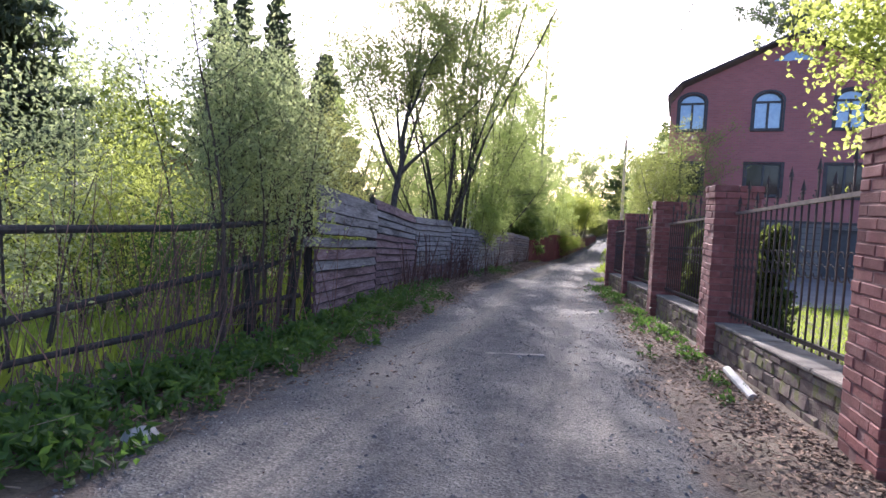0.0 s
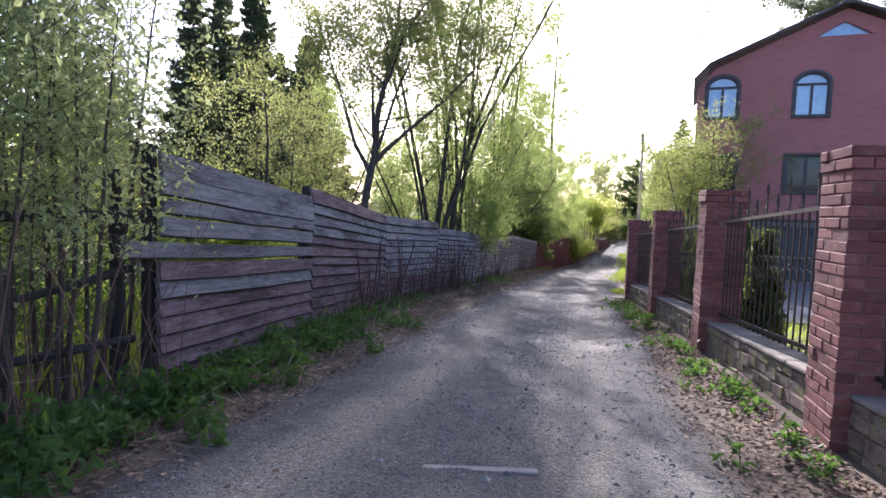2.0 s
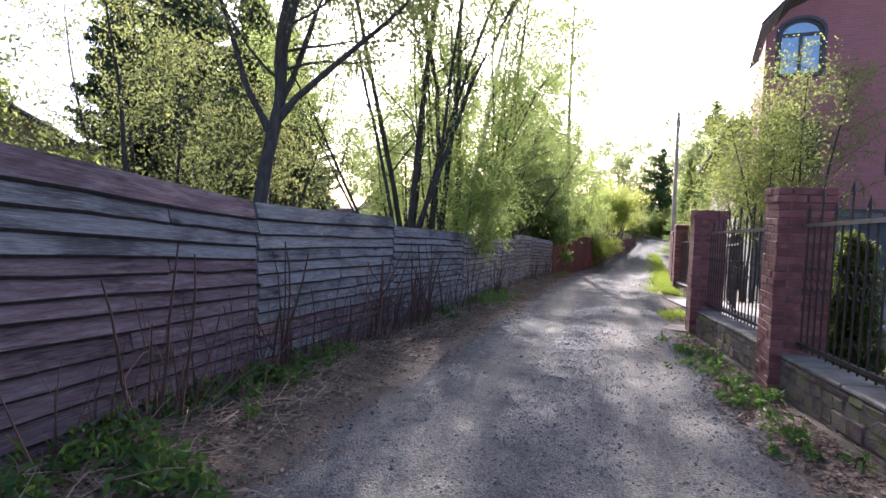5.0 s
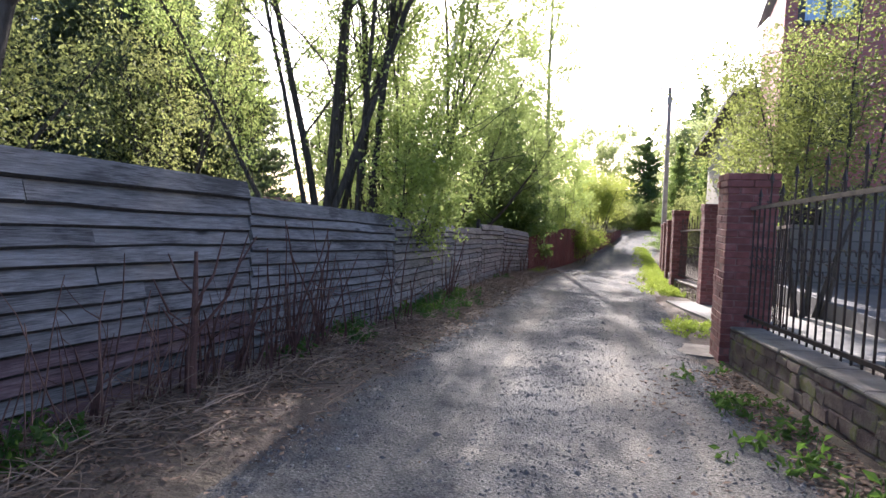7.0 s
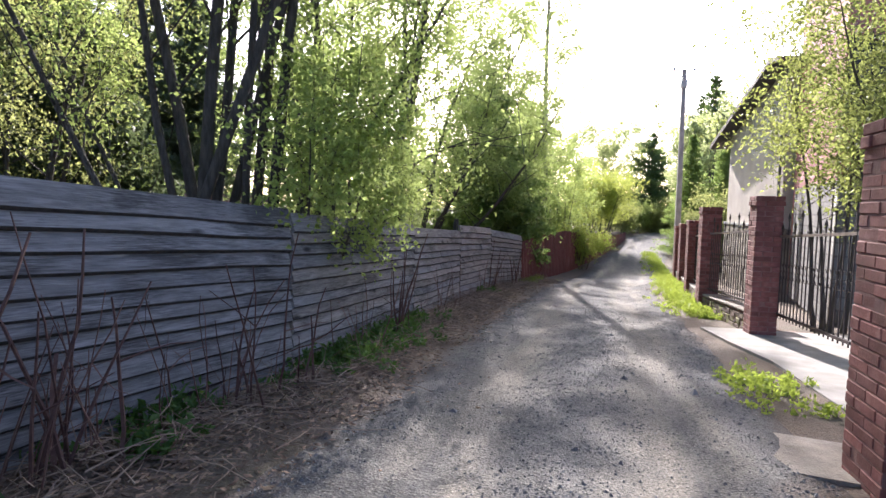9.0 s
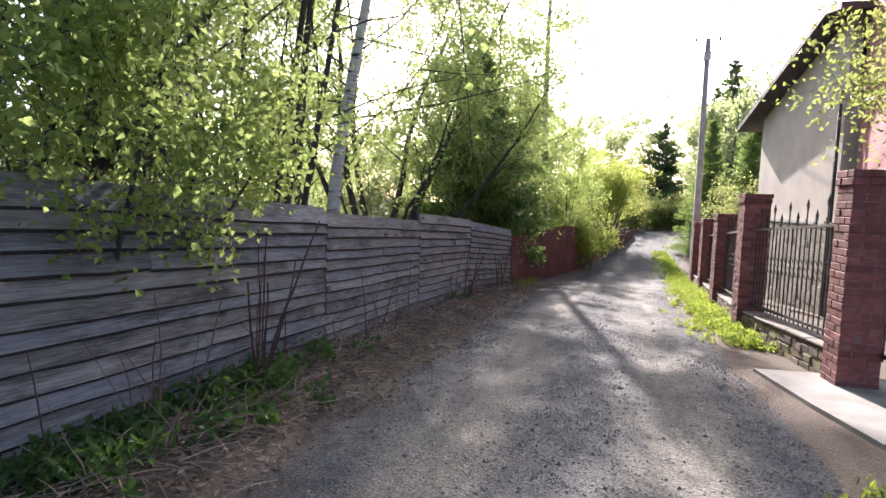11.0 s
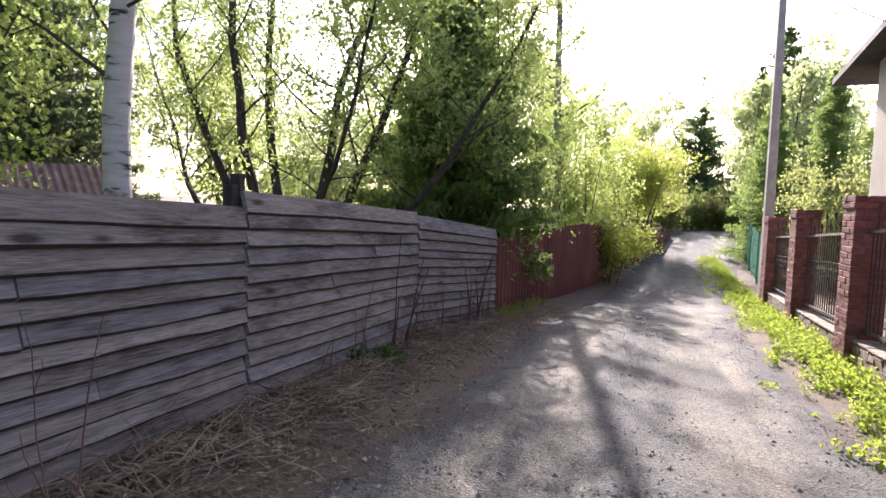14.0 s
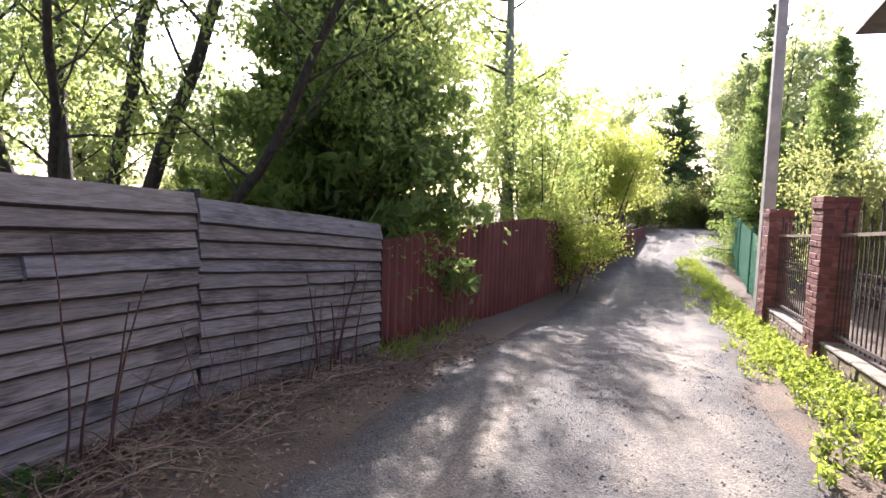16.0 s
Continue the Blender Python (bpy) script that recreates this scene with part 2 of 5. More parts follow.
M["stone"] = surface("stone", [(0.3, (0.10, 0.065, 0.055)), (0.46, (0.18, 0.125, 0.10)), (0.54, (0.23, 0.18, 0.13)), (0.60, (0.20, 0.19, 0.06)), (0.75, (0.27, 0.23, 0.16))], 5, 50, 0.9, 0.9, 0.014, per="object", amount=0.15)
M["concrete"] = surface("concrete", [(0.3, (0.20, 0.185, 0.16)), (0.55, (0.28, 0.26, 0.235)), (0.75, (0.35, 0.33, 0.30))], 2.5, 60, 0.9, 0.4, 0.006)
M["paving"] = surface("paving", [(0.3, (0.13, 0.125, 0.13)), (0.7, (0.2, 0.19, 0.19))], 1.5, 40, 0.9, 0.4, 0.006)
M["coping"] = surface("coping", [(0.3, (0.13, 0.11, 0.085)), (0.5, (0.22, 0.19, 0.155)), (0.7, (0.30, 0.27, 0.225))], 4, 50, 0.95, 0.8, 0.012)
M["iron"] = surface("iron", [(0.3, (0.03, 0.024, 0.022)), (0.7, (0.075, 0.05, 0.042))], 12, 90, 0.6, 0.3, 0.002, metal=0.3)
M["rail_iron"] = surface("rail_iron", [(0.3, (0.16, 0.13, 0.12)), (0.7, (0.30, 0.24, 0.21))], 9, 90, 0.5, 0.3, 0.002, metal=0.4)
M["house_brick"] = brickwork_material("house_brick", (0.45, 0.165, 0.155), (0.38, 0.14, 0.135), (0.37, 0.19, 0.18))
M["base_stone"] = brickwork_material("base_stone", (0.20, 0.19, 0.175), (0.15, 0.145, 0.14), (0.11, 0.105, 0.10), 0.5, 0.25, 0.02)
M["plaster"] = surface("plaster", [(0.3, (0.48, 0.42, 0.36)), (0.7, (0.60, 0.54, 0.47))], 1.5, 30, 0.95, 0.5, 0.01)
M["rubble"] = surface("rubble", [(0.3, (0.16, 0.14, 0.10)), (0.5, (0.27, 0.24, 0.19)), (0.7, (0.37, 0.32, 0.26))], 5, 40, 0.95, 0.8, 0.02, per='object', amount=0.12)
M["roof_dark"] = surface("roof_dark", [(0.3, (0.05, 0.045, 0.045)), (0.7, (0.10, 0.085, 0.085))], 4, 50, 0.7, 0.4, 0.006)
M["roof_red"] = surface("roof_red", [(0.3, (0.16, 0.085, 0.065)), (0.7, (0.28, 0.17, 0.14))], 3, 50, 0.8, 0.4, 0.006)
M["frame_dark"] = surface("frame_dark", [(0.3, (0.04, 0.045, 0.05)), (0.7, (0.07, 0.075, 0.08))], 4, 50, 0.5, 0.2, 0.003)
M["red_metal"] = surface("red_metal", [(0.3, (0.10, 0.026, 0.023)), (0.55, (0.165, 0.044, 0.038)), (0.75, (0.23, 0.095, 0.075))], 2.2, 40, 0.55, 0.2, 0.003, stretch=(1, 1, 0.5))
M["ochre_wood"] = surface("ochre_wood", [(0.3, (0.25, 0.16, 0.07)), (0.7, (0.36, 0.25, 0.12))], 4, 30, 0.8, 0.3, 0.006)
M["green_mesh"] = surface("green_mesh", [(0.3, (0.03, 0.20, 0.12)), (0.7, (0.05, 0.28, 0.18))], 4, 50, 0.6, 0.2, 0.003)
M["pole"] = surface("pole", [(0.3, (0.28, 0.26, 0.24)), (0.7, (0.42, 0.39, 0.36))], 4, 50, 0.9, 0.4, 0.004)
M["wire"] = surface("wire", [(0.3, (0.03, 0.03, 0.03)), (0.7, (0.05, 0.05, 0.05))], 4, 50, 0.6, 0.1, 0.002)
# blue of the reflected sky is put into the panes' base colour
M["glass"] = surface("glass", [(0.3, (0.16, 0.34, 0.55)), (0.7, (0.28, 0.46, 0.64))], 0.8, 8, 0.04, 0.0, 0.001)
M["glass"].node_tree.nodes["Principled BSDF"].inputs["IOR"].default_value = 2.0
M["dark_glass"] = surface("dark_glass", [(0.3, (0.015, 0.015, 0.015)), (0.7, (0.04, 0.04, 0.04))], 1.5, 8, 0.05, 0.0, 0.001)
M["white"] = surface("white", [(0.3, (0.36, 0.35, 0.32)), (0.7, (0.5, 0.49, 0.46))], 5, 50, 0.7, 0.2, 0.003)
M["straw"] = surface("straw", [(0.3, (0.14, 0.095, 0.068)), (0.7, (0.36, 0.265, 0.185))], 3, 40, 0.9, 0.1, 0.002, per="island", amount=0.45)
M["reed"] = surface("reed", [(0.3, (0.11, 0.055, 0.045)), (0.7, (0.22, 0.13, 0.10))], 3, 40, 0.9, 0.1, 0.002, per='island', amount=0.4)
M["litter"] = surface("litter", [(0.3, (0.10, 0.06, 0.04)), (0.7, (0.30, 0.205, 0.135))], 3, 40, 0.9, 0.1, 0.002, per='island', amount=0.5)
M["cane"] = surface("cane", [(0.3, (0.075, 0.035, 0.03)), (0.7, (0.16, 0.085, 0.065))], 14, 80, 0.8, 0.3, 0.004)
M["sapling_bark"] = surface("sapling_bark", [(0.3, (0.05, 0.036, 0.028)), (0.7, (0.115, 0.085, 0.065))], 12, 70, 0.85, 0.4, 0.005)
M["leaf"] = leaf_material("leaf", (0.09, 0.15, 0.03), (0.17, 0.24, 0.05), (0.57, 0.69, 0.22), 0.6)
M["leaf_yellow"] = leaf_material("leaf_yellow", (0.10, 0.145, 0.022), (0.18, 0.22, 0.036), (0.66, 0.74, 0.17), 0.6)
M["leaf_olive"] = leaf_material("leaf_olive", (0.09, 0.115, 0.035), (0.17, 0.185, 0.065), (0.54, 0.58, 0.20), 0.55)
M["leaf_dull"] = leaf_material("leaf_dull", (0.085, 0.11, 0.036), (0.15, 0.17, 0.06), (0.44, 0.50, 0.14), 0.5)
M["leaf_silver"] = leaf_material("leaf_silver", (0.16, 0.20, 0.09), (0.28, 0.33, 0.18), (0.64, 0.72, 0.32), 0.6)
M["needle"] = leaf_material("needle", (0.06, 0.08, 0.05), (0.12, 0.15, 0.08), (0.20, 0.26, 0.11), 0.35)
M["thuja"] = leaf_material("thuja", (0.04, 0.06, 0.018), (0.085, 0.105, 0.03), (0.2, 0.25, 0.05), 0.35)
M["needle_fresh"] = leaf_material("needle_fresh", (0.055, 0.085, 0.035), (0.11, 0.16, 0.055), (0.20, 0.30, 0.08), 0.38)
M["larch"] = leaf_material("larch", (0.075, 0.125, 0.035), (0.14, 0.20, 0.06), (0.40, 0.54, 0.15), 0.5)
M["weed"] = leaf_material("weed", (0.03, 0.078, 0.022), (0.075, 0.14, 0.038), (0.16, 0.30, 0.05))
M["grass"] = leaf_material("grass", (0.07, 0.14, 0.022), (0.17, 0.25, 0.05), (0.52, 0.64, 0.10), 0.5)


# ---- mesh helpers ----
def mesh_np(name, verts, faces):
    """A mesh from an array of points and an array of equal-sided faces."""
    verts, faces = np.asarray(verts, dtype=np.float32), np.asarray(faces, dtype=np.int32)
    me = bpy.data.meshes.new(name)
    n, k = faces.shape
    me.vertices.add(len(verts))
    me.vertices.foreach_set("co", verts.ravel())
    me.loops.add(n * k)
    me.loops.foreach_set("vertex_index", faces.ravel())
    me.polygons.add(n)
    me.polygons.foreach_set("loop_start", np.arange(0, n * k, k, dtype=np.int32))
    me.polygons.foreach_set("use_smooth", np.zeros(n, dtype=bool))
    me.update(calc_edges=True)
    me.validate()
    return me


def put(name, me, material, parent=None, label=""):
    ob = new(name, me)
    if material is not None and len(me.materials) == 0:
        me.materials.append(material)
    if parent is not None:
        ob.parent = parent
    if label:
        ob["label"] = label
    return ob


def part(name, bm, material, parent=None, label=""):
    me = bpy.data.meshes.new(name)
    bm.to_mesh(me)
    bm.free()
    return put(name, me, material, parent, label)


def thing(name, at, label, category, group="", kind=""):
    ob = new(name)
    ob.location = at
    ob.empty_display_size = 0.2
    return tagged(ob, label, category, group, kind)


def add_box(bm, lo, hi, m=None):
    r = bmesh.ops.create_cube(bm, size=1)
    for v in r["verts"]:
        v.co = Vector([lo[i] + (v.co[i] + 0.5) * (hi[i] - lo[i]) for i in range(3)])
        if m is not None:
            v.co = m @ v.co
    return r["verts"]


def box_bm(lo, hi, bevel=0.0):
    bm = bmesh.new()
    add_box(bm, lo, hi)
    if bevel:
        bmesh.ops.bevel(bm, geom=bm.edges[:], offset=bevel, segments=1, affect='EDGES')
    return bm


def add_tube(bm, pts, radii, sides=6):
    pts = [Vector(p) for p in pts]
    rings = []
    for i, p in enumerate(pts):
        d = (pts[min(i + 1, len(pts) - 1)] - pts[max(i - 1, 0)]).normalized()
        a = d.orthogonal().normalized()
        b = d.cross(a)
        r = radii[i] if not isinstance(radii, (int, float)) else radii
        rings.append([bm.verts.new(p + (a * math.cos(2 * math.pi * k / sides) + b * math.sin(2 * math.pi * k / sides)) * r) for k in range(sides)])
    for q, s in zip(rings, rings[1:]):
        for k in range(sides):
            bm.faces.new((q[k], q[(k + 1) % sides], s[(k + 1) % sides], s[k]))
    bm.faces.new(rings[0][::-1])
    bm.faces.new(rings[-1])


def tubes_np(lines, sides=5):
    """lines: (points, radii) each; returns points and quads of all the tubes."""
    V, F, base = [], [], 0
    ang = np.arange(sides) * 2 * np.pi / sides
    cs, sn = np.cos(ang), np.sin(ang)
    for pts, radii in lines:
        pts = np.asarray(pts, float)
        n = len(pts)
        d = np.gradient(pts, axis=0)
        d /= np.linalg.norm(d, axis=1)[:, None] + 1e-9
        ref = np.where(np.abs(d[:, 2:3]) > 0.9, np.array([[1.0, 0, 0]]), np.array([[0, 0, 1.0]]))
        a = np.cross(d, ref)
        a /= np.linalg.norm(a, axis=1)[:, None] + 1e-9
        b = np.cross(d, a)
        r = np.asarray(radii, float)[:, None, None]
        ring = pts[:, None, :] + r * (a[:, None, :] * cs[None, :, None] + b[:, None, :] * sn[None, :, None])
        V.append(ring.reshape(-1, 3))
        i = np.arange(n - 1)[:, None] * sides
        k = np.arange(sides)[None, :]
        k2 = (k + 1) % sides
        F.append((base + np.stack([i + k, i + k2, i + sides + k2, i + sides + k], -1)).reshape(-1, 4))
        base += n * sides
    return np.concatenate(V), np.concatenate(F)


def leaves_np(rng, centres, length, width, droop=0.3, fold=0.25):
    """Small pointed leaves, each a four-cornered blade of its own."""
    n = len(centres)
    d = rng.normal(size=(n, 3))
    d[:, 2] -= droop
    d /= np.linalg.norm(d, axis=1)[:, None]
    s = np.cross(d, rng.normal(size=(n, 3)))
    s /= np.linalg.norm(s, axis=1)[:, None] + 1e-9
    u = np.cross(d, s)
    L = length * rng.uniform(0.6, 1.3, (n, 1))
    W = width * rng.uniform(0.6, 1.3, (n, 1))
    c = np.asarray(centres)
    v = np.stack([c - d * L / 2, c + s * W / 2 + u * W * fold, c + d * L / 2, c - s * W / 2 + u * W * fold], 1).reshape(-1, 3)
    f = np.arange(n * 4).reshape(n, 4)
    return v, f


# ---- lie of the land ----
def road_z(y):
    """The lane falls to a dip at about 40, then climbs to a crest at 54."""
    if y < 38:
        return 0.015 - 0.0577 * y
    low = 0.015 - 0.0577 * 38
    u = y - 38
    if u < 4:
        return low - 0.0577 * u + 0.01635 * u * u
    low += 0.0308
    u -= 4
    if u < 12:
        return low + 0.0731 * u
    u = min(u - 12, 5.0)
    return low + 0.0731 * 12 + 0.0731 * u - 0.0098 * u * u


def road_mid(y):
    """The middle of the road in x."""
    return float(np.interp(y, [-30, 18, 30, 34, 38.4, 41.5, 44.8, 48, 51.5, 54, 60, 90], [-0.55, -0.55, -0.15, 0.02, 0.7, 1.25, 1.8, 2.6, 3.15, 3.5, 5.2, 18.0]))


def road_half(y):
    """Half of the road's width."""
    return float(np.interp(y, [-30, 40, 54, 90], [1.75, 1.75, 1.4, 1.4]))


def ground_z(x, y):
    d = abs(x - road_mid(y)) - 1.6
    z = road_z(y)
    n = noise.noise(Vector((x * 0.35, y * 0.35, 0.0))) * 0.05 + noise.noise(Vector((x * 1.7, y * 1.7, 3.0))) * 0.02
    if x < -4.2:
        z -= min(0.25, (-4.2 - x) * 0.12) if y < 7 else 0
    z -= 0.10 * min(1.0, max(0.0, 0.1 - d) / 0.5)
    return z + n * min(1.0, max(0.25, d))


def grid_mesh(name, xs, ys, zf, material, label, category):
    V = [(x, y, zf(x, y)) for y in ys for x in xs]
    nx = len(xs)
    F = [(j * nx + i, j * nx + i + 1, (j + 1) * nx + i + 1, (j + 1) * nx + i) for j in range(len(ys) - 1) for i in range(nx - 1)]
    me = mesh_np(name, V, F)
    for p in me.polygons:
        p.use_smooth = True
    return tagged(put(name, me, material), label, category, kind="structure")


xs = [-900, -300, -120, -60, -40, -30] + list(np.arange(-24, -6, 1.0)) + list(np.arange(-6, 7, 0.25)) + list(np.arange(7, 20, 1.0)) + [24, 30, 40, 60, 120, 300, 900]
ys = [-900, -300, -100, -40, -20, -12] + list(np.arange(-8, 50, 0.4)) + list(np.arange(50, 90, 2.0)) + [95, 105, 120, 160, 300, 900]
grid_mesh("ground", xs, ys, ground_z, M["soil"], "dark bare soil with grass and old leaves", "ground")


def road_surface(u, y):
    """Height of the road at u, from -1 at one edge to 1 at the other."""
    x = road_mid(y) + u * road_half(y)
    z = road_z(y) + 0.02 - 0.05 * max(0.0, abs(u) - 0.72) / 0.28
    z -= 0.025 * math.exp(-((abs(u) - 0.42) / 0.16) ** 2)
    return z + noise.noise(Vector((x * 0.8, y * 0.8, 7))) * 0.018 + noise.noise(Vector((x * 3.1, y * 3.1, 9))) * 0.012


us = list(np.linspace(-1.25, 1.25, 34))
rys = list(np.arange(-12, 75, 0.2))
V = [(road_mid(y) + u * road_half(y) + max(0, abs(u) - 0.6) * 0.5 * noise.noise(Vector((u * 2, y * 1.3, 2))), y, road_surface(u, y)) for y in rys for u in us]
F = [(j * 34 + i, j * 34 + i + 1, (j + 1) * 34 + i + 1, (j + 1) * 34 + i) for j in range(len(rys) - 1) for i in range(33)]
me = mesh_np("road", V, F)
for p in me.polygons:
    p.use_smooth = True
at_ = me.attributes.new("across", 'FLOAT', 'POINT')
at_.data.foreach_set("value", np.tile(np.array(us, dtype=np.float32), len(rys)))
tagged(put("road", me, M["gravel"]), "grey gravel lane with worn wheel tracks", "road", kind="structure")

# ---- wooden fence ----
FENCE = [(6.45, -3.15), (9.65, -3.45), (13.1, -3.65), (16.65, -3.52), (20.15, -3.22), (24.35, -3.24), (28.05, -3.25), (31.95, -3.16), (34.5, -2.52)]
FENCE_TOPS = [(1.50, 1.23), (1.36, 0.98), (0.97, 0.78), (0.66, 0.42), (0.39, 0.17), (0.12, -0.06), (0.06, -0.14), (-0.17, -0.44)]
POST_RISE = [(0.10, 0.04), (0.05, -0.02), (-0.03, -0.03), (-0.03, -0.02), (-0.03, 0.02), (0.02, 0.20), (0.17, 0.06), (0.10, 0.0)]


def board_mesh(length, height, rng, material, taper=0.0):
    """A weathered board with a slightly wavy lower edge, its bevel and underside coloured dark for the shade under the
    lap; runs along +y from 0, its face to +x.
    """
    n = 9
    V = []
    ph = rng.uniform(0, 6)
    th = rng.uniform(0.034, 0.042)
    for i in range(n):
        y = length * i / (n - 1)
        w = 0.005 * math.sin(ph + i * 0.9) + rng.uniform(-0.004, 0.004)
        o = 0.006 * math.sin(ph * 2 + i * 0.7)
        e = taper * y / length
        V += [(o, y, w), (th + o - 0.022, y, w), (th + o, y, w + 0.013), (th + o, y, height + w * 0.5 + e), (o, y, height + w * 0.5 + e)]
    F = []
    for i in range(n - 1):
        a = i * 5
        for k in range(5):
            F.append((a + k, a + (k + 1) % 5, a + 5 + (k + 1) % 5, a + 5 + k))
    e = n * 5 - 5
    F += [(4, 3, 2, 1), (4, 1, 0, 0), (e + 1, e + 2, e + 3, e + 4), (e, e + 1, e + 4, e + 4)]
    quads = [f for f in F if len(set(f)) == 4]
    me = bpy.data.meshes.new("board")
    me.from_pydata(V, [], quads + [tuple(dict.fromkeys(f)) for f in F if len(set(f)) == 3])
    me.materials.append(material)
    # second slot paints the dark shade line below each lap
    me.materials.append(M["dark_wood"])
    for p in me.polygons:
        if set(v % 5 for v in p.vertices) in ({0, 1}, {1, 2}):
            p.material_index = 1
    return me


def wooden_fence():
    rng = random.Random(4)
    for i in range(len(FENCE) - 1):
        (y0, x0), (y1, x1) = FENCE[i], FENCE[i + 1]
        t0, t1 = FENCE_TOPS[i]
        fence = thing("wooden_fence", (x0, y0, road_z(y0)), ("grey and rust-red" if i < 2 else "silver-grey") + " weathered fence panel of lapped horizontal boards", "fence", "panels of the plank fence")
        length = math.hypot(x1 - x0, y1 - y0)
        turn = math.atan2(-(x1 - x0), y1 - y0)
        b0, b1 = road_z(y0) - 0.02, road_z(y1) - 0.02
        rows = 12 if i == 0 else (13 if i < 4 else 12)
        hb = [1.0 + rng.uniform(-0.14, 0.16) for _ in range(rows)]
        if i:
            hb[-1] *= 1.2
        tot = sum(hb)
        acc = 0.0
        for r in range(rows):
            u0, u1 = acc / tot, (acc + hb[r]) / tot
            acc += hb[r]
            za, zb = b0 + (t0 - b0) * u0, b1 + (t1 - b1) * u0
            h0, h1 = (t0 - b0) * (u1 - u0), (t1 - b1) * (u1 - u0)
            lap = 0.03
            if i == 0 and r in (6, 7, 8, 9):
                lap = (-0.022, -0.04, -0.014, -0.012)[r - 6]
            mat = M["grey_wood"]
            if i == 0 and r < 7 and rng.random() < 0.9:
                mat = M["red_wood"]
            elif i == 1 and (r < 5 or rng.random() < 0.35):
                mat = M["red_wood"]
            elif i == 2 and r < 4 and rng.random() < 0.6:
                mat = M["red_wood"]
            elif i >= 4 and rng.random() < (0.5 if i == 4 else 0.85):
                mat = M["brown_wood"]
            start = rng.uniform(-0.012, 0.018)
            ln = length - start - rng.uniform(0.012, 0.035)
            if i == 0 and r == 7:
                start, ln = -0.42, length + 0.40
            pieces = [(start, ln)]
            if i and rng.random() < 0.28:
                cut = ln * rng.choice((0.36, 0.5, 0.62))
                pieces = [(start, cut), (start + cut + 0.005, ln - cut - 0.005)]
            for s, l in pieces:
                f = s / length
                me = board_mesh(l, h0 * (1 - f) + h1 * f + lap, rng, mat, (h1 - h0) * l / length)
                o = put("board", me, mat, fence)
                slope = math.atan2(zb - za, length)
                tilt = rng.uniform(15.5, 19.0) if i or r < 6 else 3.0
                o.matrix_basis = Matrix.Translation((0, 0, za + (zb - za) * f - road_z(y0) + rng.uniform(-0.005, 0.005))) @ Matrix.Rotation(turn, 4, 'Z') @ Matrix.Translation((rng.uniform(0, 0.008), s, 0)) @ Matrix.Rotation(slope, 4, 'X') @ Matrix.Rotation(rng.uniform(-0.003, 0.003), 4, 'X') @ Matrix.Rotation(radians(tilt), 4, 'Y').inverted()
        for q, top, extra in ((0.0, t0, POST_RISE[i][0]), (length - 0.09, t1, POST_RISE[i][1])):
            bm = box_bm((-0.15, q, -0.3), (-0.062, q + 0.085, top - road_z(y0) + extra), 0.008)
            bmesh.ops.rotate(bm, verts=bm.verts, matrix=Matrix.Rotation(turn, 3, 'Z'))
            part("post", bm, M["dark_wood"], fence)


wooden_fence()


# ---- brick pillars ----
PILLARS = [(1.98, -0.7), (1.92, 3.1), (1.80, 6.95), (1.62, 10.74), (1.42, 14.6), (1.2, 18.62), (2.12, 24.9), (2.02, 28.6), (2.34, 32.25), (2.68, 35.9), (3.02, 39.46)]
TOPS = [2.1, 1.9, 1.69, 1.55, 1.30, 1.07, 0.78, 0.62, 0.27, 0.10, -0.07]
WIDTHS = [0.51] * 6 + [0.385] * 5


def brick_mesh(lx, ly, lz):
    bm = box_bm((-lx / 2, -ly / 2, 0), (lx / 2, ly / 2, lz), 0.006)
    me = bpy.data.meshes.new("brick")
    bm.to_mesh(me)
    bm.free()
    me.materials.append(M["brick"])
    return me


BRICK_X, BRICK_Y = brick_mesh(0.252, 0.118, 0.071), brick_mesh(0.118, 0.252, 0.071)
CAP_X, CAP_Y = brick_mesh(0.266, 0.125, 0.072), brick_mesh(0.125, 0.266, 0.072)


def pillar(x, y, top, w, rng):
    """A square pillar whose near corner towards the road stands at x, y."""
    base = road_z(y + w / 2) - 0.06
    ob = thing("brick_pillar", (x + w / 2, y + w / 2, base), ("worn dark red brick pillar of an iron fence" if w > 0.5 else "slim dark red brick pillar of an iron fence"), "pillar", "brick pillars of the fence")
    h = top - base
    part("core", box_bm((-w / 2 + 0.006, -w / 2 + 0.006, 0), (w / 2 - 0.006, w / 2 - 0.006, h - 0.01)), M["mortar"], ob)
    rows = int(h / 0.0775)
    step = h / rows
    for r in range(rows):
        cap = r >= rows - 2
        bx, by = (CAP_X, CAP_Y) if cap else (BRICK_X, BRICK_Y)
        g = 0.010 if cap else 0
        a = w / 2 - 0.060 + g
        lay = []
        if w > 0.5:
            for q in (-1, 1):
                lay += [((q2 * (0.129 + g), q * a), 0) for q2 in (-1, 1)] + [((q * a, 0.0), 1)]
        else:
            e = w / 2 - 0.126 + g
            lay = [((-e, -a), 0), ((a, -e), 1), ((e, a), 0), ((-a, e), 1)]
        for (px, py), kind in lay:
            if r % 2:
                px, py, kind = py, px, 1 - kind
            o = put("brick", (bx, by)[kind], None, ob)
            o.location = (px + rng.uniform(-0.005, 0.005), py + rng.uniform(-0.005, 0.005), r * step + 0.004)
            o.rotation_euler = (0, 0, rng.uniform(-0.012, 0.012))
    return ob


rngp = random.Random(9)
for (px_, py_), top_, w_ in zip(PILLARS, TOPS, WIDTHS):
    pillar(px_, py_, top_, w_, rngp)


